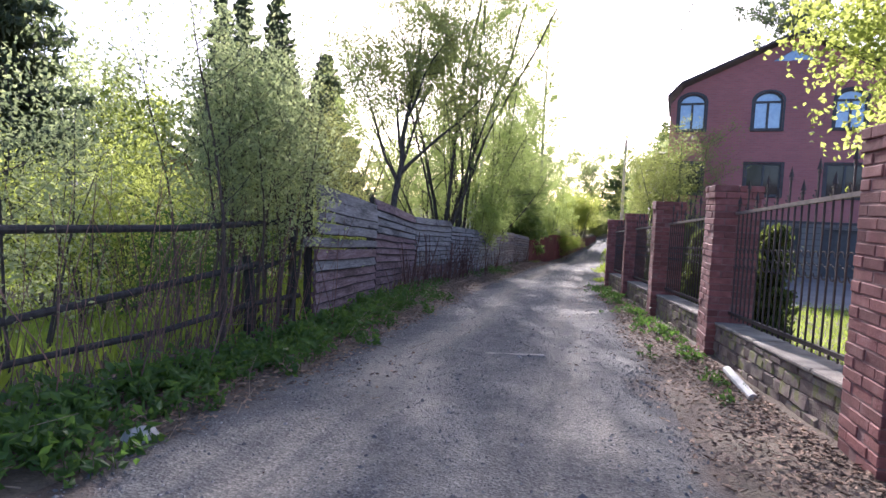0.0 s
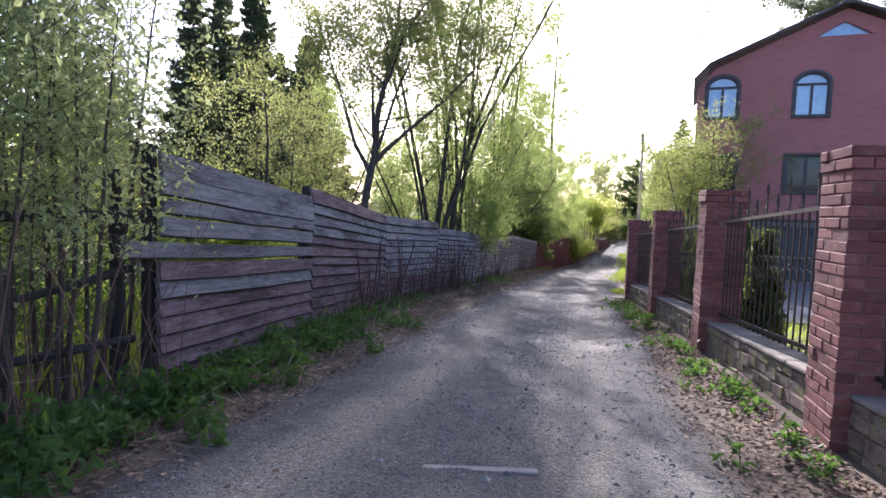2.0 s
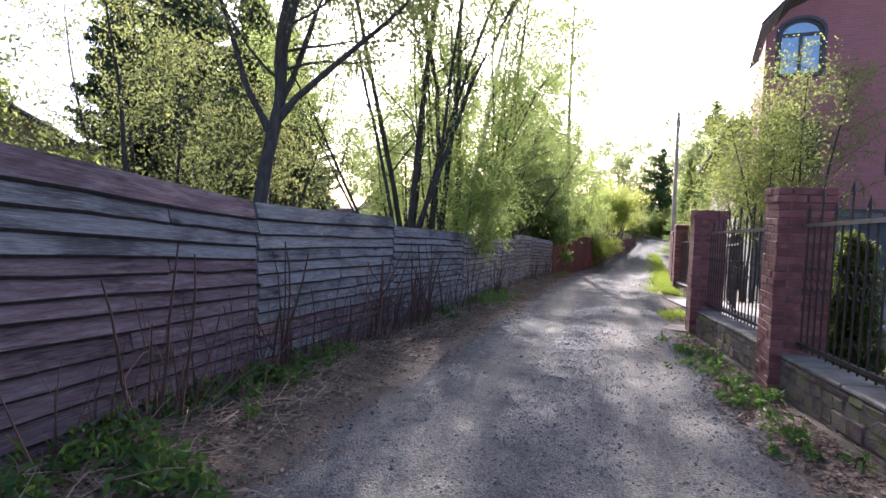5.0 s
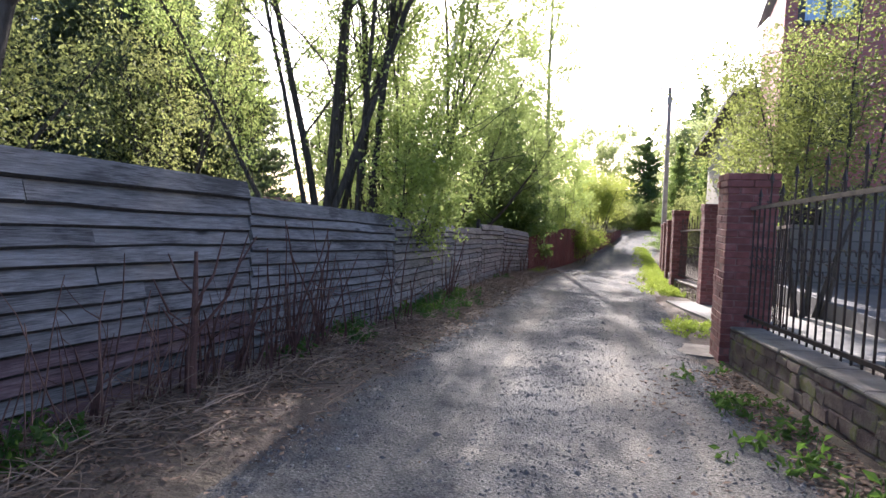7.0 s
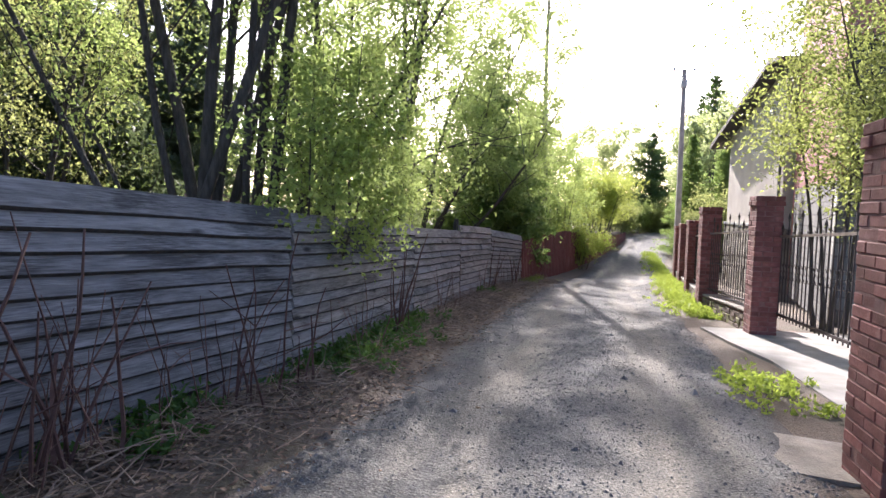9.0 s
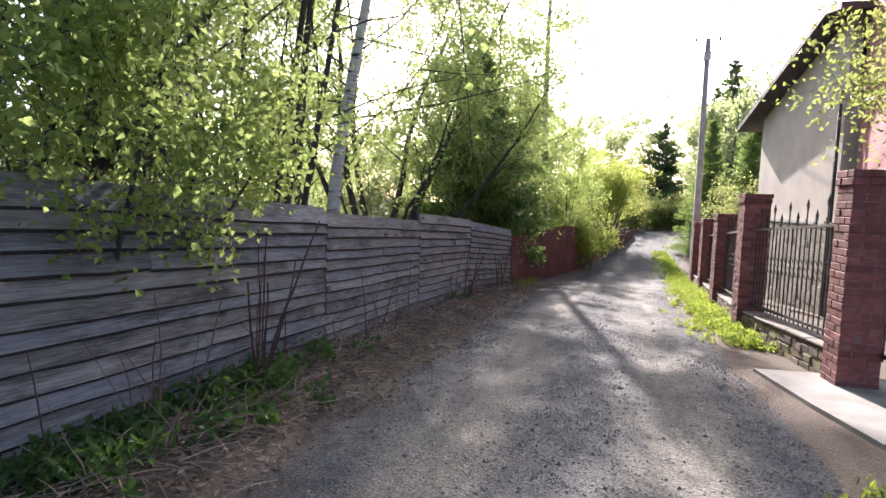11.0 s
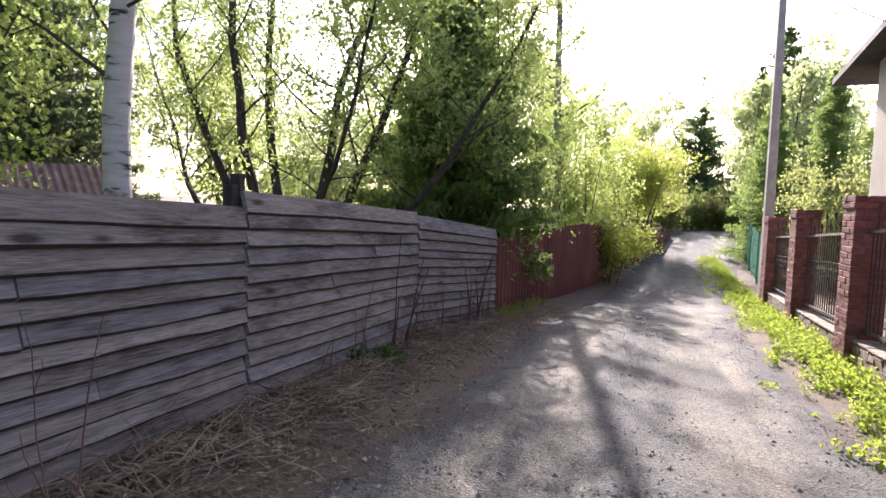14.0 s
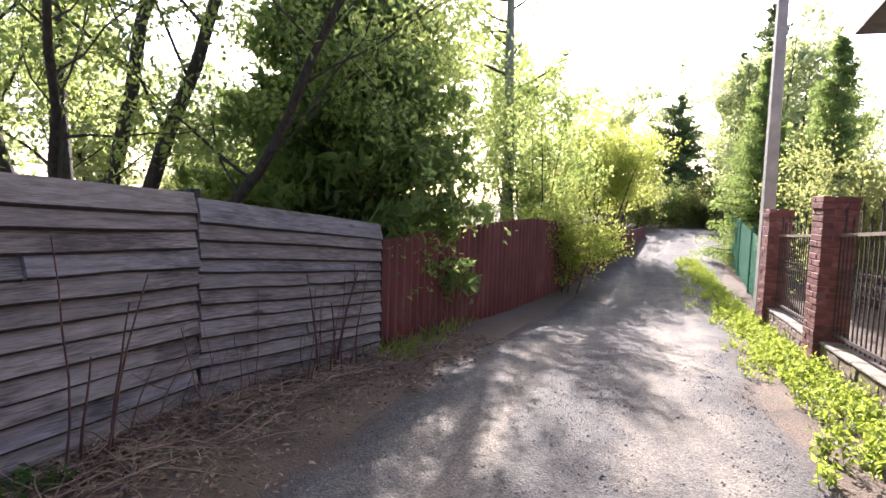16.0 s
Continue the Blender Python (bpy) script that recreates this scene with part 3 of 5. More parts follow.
# ---- low walls and iron panels ----
def low_wall(x0, y0, x1, y1, height, rng, mossy=True):
    ob = thing("low_wall", (x0, y0, road_z(y0) - 0.1), "low stone wall with a worn concrete coping" + (", patched with moss" if mossy else ""), "wall", "low walls of the fence", "structure")
    L = math.hypot(x1 - x0, y1 - y0)
    turn = Matrix.Rotation(math.atan2(-(x1 - x0), y1 - y0), 4, 'Z')
    fall = (road_z(y1) - road_z(y0)) / L
    shear = Matrix.Identity(4)
    shear[2][1] = fall
    m = turn @ shear
    bm = bmesh.new()
    add_box(bm, (0.03, 0, 0), (0.30, L, height), m)
    part("core", bm, M["mortar"], ob)
    n = 5
    for i in range(n):
        bm = box_bm((-0.008 + rng.uniform(-0.012, 0.010), L * i / n + 0.002, height), (0.34, L * (i + 1) / n - 0.002, height + 0.04 + rng.uniform(-0.006, 0.006)), 0.012)
        bmesh.ops.transform(bm, matrix=m, verts=bm.verts)
        part("coping", bm, M["coping"], ob)
    z = 0.02
    while z < height - 0.04:
        hh = min(rng.uniform(0.11, 0.17), height - z)
        y = 0.0
        while y < L - 0.04:
            ll = min(rng.uniform(0.14, 0.34), L - y)
            dz = rng.uniform(-0.012, 0.012)
            bm = box_bm((0.004 + rng.uniform(-0.006, 0.006), y + 0.001, max(0.0, z + 0.001 + dz)), (0.07, y + ll - 0.001, min(height - 0.003, z + hh - 0.001 + dz)), 0.012)
            for v in bm.verts:
                v.co += Vector((rng.uniform(-0.009, 0.009), rng.uniform(-0.012, 0.012), rng.uniform(-0.012, 0.004)))
            bmesh.ops.transform(bm, matrix=m, verts=bm.verts)
            part("stone", bm, M["stone"], ob)
            y += ll
        z += hh


def bar_mesh(h, tip):
    bm = bmesh.new()
    add_box(bm, (-0.007, -0.007, 0), (0.007, 0.007, h))
    if tip:
        r = bmesh.ops.create_cone(bm, cap_ends=True, segments=4, radius1=0.024, radius2=0.001, depth=0.10)
        for v in r["verts"]:
            v.co.z += h + 0.05
        r = bmesh.ops.create_cone(bm, cap_ends=True, segments=6, radius1=0.016, radius2=0.016, depth=0.02)
        for v in r["verts"]:
            v.co.z += h - 0.02
    me = bpy.data.meshes.new("bar")
    bm.to_mesh(me)
    bm.free()
    me.materials.append(M["iron"])
    return me


def scroll_mesh(r):
    bm = bmesh.new()
    pts = [(0, -r * math.sin(a) * (1 - 0.25 * a / 4.6), r * math.cos(a) * (1 - 0.25 * a / 4.6)) for a in np.linspace(0, 4.6, 12)]
    add_tube(bm, pts, 0.006, 4)
    me = bpy.data.meshes.new("scroll")
    bm.to_mesh(me)
    bm.free()
    me.materials.append(M["iron"])
    return me


BAR_H = 1.28
BAR_LOW, BAR_MID, BAR_TALL = bar_mesh(BAR_H, False), bar_mesh(BAR_H + 0.09, True), bar_mesh(BAR_H + 0.24, True)
SCROLL, SCROLL_S = scroll_mesh(0.06), scroll_mesh(0.035)


def iron_panel(x0, y0, x1, y1, foot, label, group, n=None, name="iron_fence_panel"):
    """Bars between two rails; foot: height of the bars' lower ends over the lane."""
    ob = thing(name, (x0, y0, road_z(y0) + foot), label, "fence", group)
    L = math.hypot(x1 - x0, y1 - y0)
    turn = Matrix.Rotation(math.atan2(-(x1 - x0), y1 - y0), 4, 'Z')
    fall = (road_z(y1) - road_z(y0)) / L
    shear = Matrix.Identity(4)
    shear[2][1] = fall
    m = turn @ shear
    for z, w, mat in ((0.06, 0.02, "iron"), (BAR_H - 0.02, 0.024, "rail_iron")):
        bm = bmesh.new()
        add_box(bm, (-w, 0, z - 0.018), (w, L, z + 0.018), m)
        part("rail", bm, M[mat], ob)
    n = n or int(L / 0.145)
    for i in range(n):
        y = L * (i + 0.5) / n
        o = put("bar", (BAR_TALL, BAR_LOW, BAR_MID, BAR_LOW)[i % 4], None, ob)
        o.matrix_basis = m @ Matrix.Translation((0, y, 0))
        o.rotation_euler = turn.to_euler()
        o.scale = (1, 1, 1)
        o.location = m @ Vector((0, y, 0))
        for z, me, side in ((0.66, SCROLL, 1), (0.79, SCROLL, -1), (BAR_H + 0.04, SCROLL_S, 1)):
            if i % 2 == 0 or z < 0.8 and i % 2:
                s = put("scroll", me, None, ob)
                s.matrix_basis = Matrix.Translation(m @ Vector((0.0, y + 0.06 * side, z))) @ turn @ Matrix.Rotation(0 if side > 0 else math.pi, 4, 'X')
    return ob


rngw = random.Random(21)
for a, b in ((0, 1), (1, 2), (2, 3), (3, 4), (4, 5), (6, 7), (7, 8), (8, 9), (9, 10)):
    (xa, ya), (xb, yb) = PILLARS[a], PILLARS[b]
    hgt = 0.48 if b < 6 else 0.42
    w_ = WIDTHS[a]
    low_wall(xa + 0.10 * w_ / 0.51, ya + w_, xb + 0.10 * w_ / 0.51, yb, hgt, rngw, b != 7)
    iron_panel(xa + w_ / 2, ya + w_, xb + w_ / 2, yb, hgt + 0.0, "dark wrought iron fence panel with arrow tips and scrolls", "iron panels of the fence")

# gate between the pillars, and the return beside the near one
iron_panel(2.05, 19.3, 2.42, 22.1, 0.32, "dark wrought iron gate leaf, closed", "leaves of the gate", name="gate_leaf")
iron_panel(2.42, 22.14, 2.5, 24.95, 0.32, "dark wrought iron gate leaf, closed", "leaves of the gate", name="gate_leaf")


# ---- driveway ----
def slab(name, corners, thick, material, label, category, kind="structure"):
    bm = bmesh.new()
    top = [bm.verts.new((x, y, z)) for x, y, z in corners]
    low = [bm.verts.new((x, y, z - thick)) for x, y, z in corners]
    bm.faces.new(top)
    bm.faces.new(low[::-1])
    n = len(top)
    for i in range(n):
        bm.faces.new((low[i], low[(i + 1) % n], top[(i + 1) % n], top[i]))
    bmesh.ops.recalc_face_normals(bm, faces=bm.faces[:])
    return tagged(part(name, bm, material), label, category, kind=kind)


slab("driveway", [(x, y, road_z(y) + 0.035) for x, y in ((1.75, 19.25), (2.2, 19.2), (6.0, 19.6), (6.0, 25.4), (2.1, 25.5), (1.5, 25.4), (1.62, 24.0), (1.8, 22.6))], 0.15, M["concrete"], "pale concrete drive apron before a gate", "driveway")
slab("pavement", [(x, y, road_z(y) + 0.006) for x, y in ((0.72, 18.95), (1.5, 18.8), (1.6, 19.6), (0.95, 19.75))], 0.1, M["coping"], "worn concrete slab at the foot of a pillar", "pavement")
slab("patio", [(x, y, road_z(17) + 0.12 + (y - 17) * -0.02) for x, y in ((4.0, 15.2), (14, 14.2), (14, 26.4), (4.0, 26.4))], 0.4, M["paving"], "grey paved yard before a brick house", "pavement")


# ---- houses ----
def cut_wall(name, outline, holes, depth, material, parent, m):
    """A thick wall from an outline and its openings, drawn in x and z, facing -y."""
    cu = bpy.data.curves.new(name, 'CURVE')
    cu.dimensions, cu.fill_mode, cu.extrude = '2D', 'BOTH', depth / 2
    for loop in [outline] + holes:
        sp = cu.splines.new('POLY')
        sp.points.add(len(loop) - 1)
        for p, (x, z) in zip(sp.points, loop):
            p.co = (x, z, 0, 1)
        sp.use_cyclic_u = True
    tmp = new("outline", cu)
    me = bpy.data.meshes.new_from_object(tmp.evaluated_get(bpy.context.evaluated_depsgraph_get()))
    bpy.data.objects.remove(tmp)
    bpy.data.curves.remove(cu)
    me.transform(m @ Matrix.Translation((0, depth / 2, 0)) @ Matrix.Rotation(math.pi / 2, 4, 'X'))
    me.name = name
    bm = bmesh.new()
    bm.from_mesh(me)
    bmesh.ops.remove_doubles(bm, verts=bm.verts, dist=0.0005)
    bm.to_mesh(me)
    bm.free()
    return put(name, me, material, parent)


def opening(cx, z0, w, z1, arch):
    pts = [(cx - w / 2, z0), (cx + w / 2, z0), (cx + w / 2, z1)]
    if arch:
        pts += [(cx + w / 2 * math.cos(a), z1 + arch * math.sin(a)) for a in np.linspace(0.25, math.pi - 0.25, 9)]
    return pts + [(cx - w / 2, z1)]


def house_window(cx, z0, w, z1, arch, parent, y, pane_mat):
    win = new("window")
    win.parent = parent
    out = opening(cx, z0, w, z1, arch)
    t = 0.075
    k = (w - 2 * t) / w
    inner = [(cx + (x - cx) * k, z0 + t + (z - z0) * ((z1 + arch - z0 - 2 * t) / (z1 + arch - z0))) for x, z in out]
    cut_wall("frame", out, [inner], 0.09, M["frame_dark"], win, Matrix.Translation((0, y + 0.07, 0)))
    bm = bmesh.new()
    add_box(bm, (cx - 0.045, y + 0.08, z0 + t), (cx + 0.045, y + 0.15, z1 - 0.04))
    add_box(bm, (cx - w / 2 + t, y + 0.08, z1 - 0.05), (cx + w / 2 - t, y + 0.15, z1 + 0.04))
    part("glazing_bar", bm, M["frame_dark"], win)
    cut_wall("pane", inner, [], 0.012, pane_mat, win, Matrix.Translation((0, y + 0.12, 0)))
    bm = box_bm((cx - w / 2 - 0.08, y - 0.06, z0 - 0.07), (cx + w / 2 + 0.08, y + 0.1, z0 - 0.003), 0.01)
    part("sill", bm, M["roof_dark"], win)
    # surround of upright bricks
    big = [(cx + (x - cx) * 1.14, z0 + (z - z0) * 1.05) for x, z in out]
    cut_wall("surround", big, [out], 0.05, M["frame_dark"] if arch else M["roof_dark"], win, Matrix.Translation((0, y - 0.02, 0)))


def brick_house():
    yf = 26.7
    ob = thing("brick_house", (9.9, yf, -1.2), "two-storey dark red brick house with arched upper windows", "house")
    ob.location = (9.4, 26.4, -1.2)
    ob.rotation_euler = (0, 0, radians(-9))
    inv = Matrix.Translation((-9.4, -26.9, 1.2))
    holder = ob
    x0, x1 = 3.98, 13.4
    outline = [(x0, 1.15), (x1, 1.15), (x1, 6.2), (x1 - 0.55, 6.9), (8.7, 8.78), (x0 + 0.55, 6.9), (x0, 6.2)]
    ups = [4.86, 7.80, 10.74]
    lows = [4.75, 7.80, 10.74]
    holes = [opening(c, 5.03, 1.1, 6.2, 0.42) for c in ups] + [opening(c, 2.25, 1.35, 3.62, 0) for c in lows] + [[(7.8, 7.85), (9.5, 7.85), (8.65, 8.35)]]
    w = cut_wall("wall", outline, holes, 0.35, M["house_brick"], holder, Matrix.Translation((0, yf, 0)))
    w.matrix_parent_inverse = inv
    def bx(name, lo, hi, mat, label=""):
        o = part(name, box_bm(lo, hi), M[mat], holder, label)
        o.matrix_parent_inverse = inv
        return o
    bx("side_wall", (x0, yf + 0.36, 1.15), (x0 + 0.35, yf + 4.6, 6.2), "house_brick")
    bx("basement_side", (x0 - 0.02, yf + 0.36, -1.6), (x0 + 0.35, yf + 4.6, 1.145), "base_stone")
    bx("side_wall", (x1 - 0.35, yf + 0.35, -1.6), (x1, yf + 4.6, 6.2), "house_brick")
    bx("back_wall", (x0, yf + 4.6, -1.6), (x1, yf + 4.95, 6.2), "house_brick")
    bx("floor", (x0 + 0.36, yf + 0.36, 4.3), (x1 - 0.36, yf + 4.5, 4.5), "dark_wood")
    # stone basement with vents and garage doors
    holes = [[(4.3, 0.35), (5.0, 0.35), (5.0, 0.75), (4.3, 0.75)], [(6.6, -1.4), (9.4, -1.4), (9.4, 0.95), (6.6, 0.95)], [(10.1, -1.4), (12.9, -1.4), (12.9, 0.95), (10.1, 0.95)]]
    w = cut_wall("basement_wall", [(x0, -1.6), (x1, -1.6), (x1, 1.145), (x0, 1.145)], holes, 0.4, M["base_stone"], holder, Matrix.Translation((0, yf - 0.05, 0)))
    w.matrix_parent_inverse = inv
    bx("vent", (4.3, yf + 0.1, 0.35), (5.0, yf + 0.14, 0.75), "dark_glass")
    for gx in (6.6, 10.1):
        bx("garage_door", (gx, yf + 0.2, -1.4), (gx + 2.8, yf + 0.26, 0.95), "frame_dark")
    bx("string_course", (x0 - 0.03, yf - 0.09, 1.15), (x1 + 0.03, yf - 0.003, 1.25), "roof_dark")
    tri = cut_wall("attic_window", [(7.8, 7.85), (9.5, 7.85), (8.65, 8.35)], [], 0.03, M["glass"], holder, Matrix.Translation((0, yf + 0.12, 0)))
    tri.matrix_parent_inverse = inv
    for c in ups:
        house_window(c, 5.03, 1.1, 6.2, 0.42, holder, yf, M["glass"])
    for c in lows:
        house_window(c, 2.25, 1.35, 3.62, 0, holder, yf, M["dark_glass"])
    for o in holder.children:
        if o.type == 'EMPTY':
            o.matrix_parent_inverse = inv
    # gambrel roof of four slopes with an overhang
    prof = [(x0 - 0.16, 6.42), (x0 + 0.38, 7.0), (8.7, 8.92), (x1 - 0.38, 7.0), (x1 + 0.16, 6.42)]
    for (xa, za), (xb, zb) in zip(prof, prof[1:]):
        bm = bmesh.new()
        c = [(xa, za), (xb, zb), (xb, zb + 0.10), (xa, za + 0.10)]
        f = [bm.verts.new((x, yf - 0.35, z)) for x, z in c]
        b = [bm.verts.new((x, yf + 5.4, z)) for x, z in c]
        bm.faces.new(f)
        bm.faces.new(b[::-1])
        for i in range(4):
            bm.faces.new((f[i], b[i], b[(i + 1) % 4], f[(i + 1) % 4]))
        bmesh.ops.recalc_face_normals(bm, faces=bm.faces[:])
        o = part("roof_slope", bm, M["roof_dark"], holder, "dark sheet roof slope")
        o.matrix_parent_inverse = inv
    bx("fascia", (8.6, yf - 0.372, 8.84), (8.8, yf - 0.352, 9.0), "roof_dark")


brick_house()


def plaster_house():
    ob = thing("plaster_house", (4.75, 32.2, -2.2), "outbuilding with beige plaster over a rubble stone base", "house")
    inv = Matrix.Translation((-4.75, -32.2, 2.2))
    rng = random.Random(3)
    def bx(name, lo, hi, mat, label=""):
        o = part(name, box_bm(lo, hi), M[mat], ob, label)
        o.matrix_parent_inverse = inv
        return o
    bx("wall", (4.6, 32.2, 0.1), (9.5, 38.3, 2.95), "plaster")
    bx("base_wall", (4.57, 32.17, -2.6), (9.53, 38.33, 0.1), "coping")
    bx("ledge", (4.51, 32.1, 0.1), (4.595, 38.36, 0.17), "white")
    # face stones of the base
    z = -2.3
    while z < 0.02:
        h = min(rng.uniform(0.16, 0.30), 0.09 - z)
        y = 32.2
        while y < 38.25:
            l = min(rng.uniform(0.2, 0.5), 38.3 - y)
            o = part("stone", box_bm((4.535 + rng.uniform(-0.012, 0.01), y + 0.001, z + 0.001), (4.59, y + l - 0.001, z + h - 0.001), 0.012), M["rubble"], ob)
            o.matrix_parent_inverse = inv
            y += l
        z += h
    # low gable towards the lane
    prof = [(39.5, 2.95), (32.3, 4.48), (31.5, 4.33)]
    for (ya, za), (yb, zb) in zip(prof, prof[1:]):
        bm = bmesh.new()
        c = [(ya, za), (yb, zb), (yb, zb + 0.14), (ya, za + 0.14)]
        f = [bm.verts.new((4.12, y, z)) for y, z in c]
        b = [bm.verts.new((10.2, y, z)) for y, z in c]
        bm.faces.new(f)
        bm.faces.new(b[::-1])
        for i in range(4):
            bm.faces.new((f[i], b[i], b[(i + 1) % 4], f[(i + 1) % 4]))
        bmesh.ops.recalc_face_normals(bm, faces=bm.faces[:])
        o = part("roof_slope", bm, M["roof_dark"], ob, "dark tiled roof slope with brown soffit")
        o.matrix_parent_inverse = inv
    for x in (4.6, 9.3):
        bm = bmesh.new()
        v = [bm.verts.new((x + d, y, z)) for d in (0.0, 0.2) for y, z in ((32.2, 2.951), (38.3, 2.951), (38.3, 3.18), (32.3, 4.45), (32.2, 4.44))]
        bm.faces.new(v[:5])
        bm.faces.new(v[5:][::-1])
        for i in range(5):
            bm.faces.new((v[i], v[5 + i], v[5 + (i + 1) % 5], v[(i + 1) % 5]))
        bmesh.ops.recalc_face_normals(bm, faces=bm.faces[:])
        o = part("gable", bm, M["plaster"], ob)
        o.matrix_parent_inverse = inv
    bx("downpipe", (4.50, 32.25, -2.3), (4.56, 32.31, 2.9), "frame_dark")


plaster_house()


def far_house(x, y, z0, w, d, eave, ridge, wall_mat, roof_mat, label, turn=0.0, ribs=0):
    ob = thing("house" if w > 4.5 else "shed", (x, y, z0), label, "house" if w > 4.5 else "shed")
    ob.rotation_euler = (0, 0, radians(turn))
    part("wall", box_bm((-w / 2, -d / 2, 0), (w / 2, d / 2, eave)), M[wall_mat], ob)
    for s in (-1, 1):
        bm = bmesh.new()
        v = [bm.verts.new((px, s * (d / 2 - e), pz)) for e in (0.0, 0.1) for px, pz in ((-w / 2, eave), (w / 2, eave), (0, ridge - 0.03))]
        bm.faces.new(v[:3])
        bm.faces.new(v[3:])
        for i in range(3):
            bm.faces.new((v[i], v[(i + 1) % 3], v[3 + (i + 1) % 3], v[3 + i]))
        bmesh.ops.recalc_face_normals(bm, faces=bm.faces[:])
        part("gable", bm, M[wall_mat], ob)
    for s in (-1, 1):
        bm = bmesh.new()
        sl = math.hypot(w / 2 + 0.4, ridge - eave)
        m = Matrix.Translation((0, 0, ridge)) @ Matrix.Rotation(s * math.atan2(ridge - eave, w / 2), 4, 'Y')
        lo, hi = ((0, -d / 2 - 0.4, 0), (sl, d / 2 + 0.4, 0.08)) if s > 0 else ((-sl, -d / 2 - 0.4, 0), (0, d / 2 + 0.4, 0.08))
        xa, xb, ya, yb = lo[0], hi[0], lo[1], hi[1]
        n = max(2, ribs * 4)
        rings = []
        for i in range(n + 1):
            y = ya + (yb - ya) * i / n
            top = 0.08 + 0.04 * (i % 4 in (1, 2))
            rings.append([bm.verts.new(m @ Vector(q)) for q in ((xa, y, 0), (xb, y, 0), (xb, y, top), (xa, y, top))])
        for q, r in zip(rings, rings[1:]):
            for k in range(4):
                bm.faces.new((q[k], q[(k + 1) % 4], r[(k + 1) % 4], r[k]))
        bm.faces.new(rings[0][::-1])
        bm.faces.new(rings[-1])
        bmesh.ops.recalc_face_normals(bm, faces=bm.faces[:])
        part("roof_slope", bm, M[roof_mat], ob)
    win = part("window", box_bm((-0.5, -d / 2 - 0.03, eave * 0.4), (0.5, -d / 2 + 0.02, eave * 0.75), 0.02), M["frame_dark"], ob)
    part("pane", box_bm((-0.42, -d / 2 - 0.045, eave * 0.43), (0.42, -d / 2 - 0.032, eave * 0.72)), M["glass"], win)
    return ob


far_house(-15.5, 33.5, -2.4, 4.4, 7.0, 1.5, 3.1, "grey_wood", "roof_red", "low shed with a rust-brown ribbed roof", -30, 40)
far_house(-20.5, 24.5, -1.5, 6.5, 7.0, 3.2, 5.3, "ochre_wood", "roof_dark", "ochre timber cottage with a dark brown roof", 40, 30)
far_house(-19.0, 56.0, -3.0, 6.0, 7.0, 2.6, 5.4, "plaster", "base_stone", "pale cottage with a steep grey roof among trees", 15, 20)
far_house(-13.5, 12.0, -1.2, 5.0, 6.0, 1.9, 3.2, "dark_wood", "roof_dark", "dark timber barn behind garden shrubs", 30, 20)


# ---- trees ----
def grow(rng, start, direction, length, steps, wobble, lift):
    """A bending line of points."""
    p, d = np.array(start, float), np.array(direction, float)
    d /= np.linalg.norm(d)
    out = [p.copy()]
    for _ in range(steps):
        d = d + rng.normal(0, wobble, 3) + np.array([0, 0, lift])
        d /= np.linalg.norm(d)
        p = p + d * length / steps
        out.append(p.copy())
    return np.array(out)


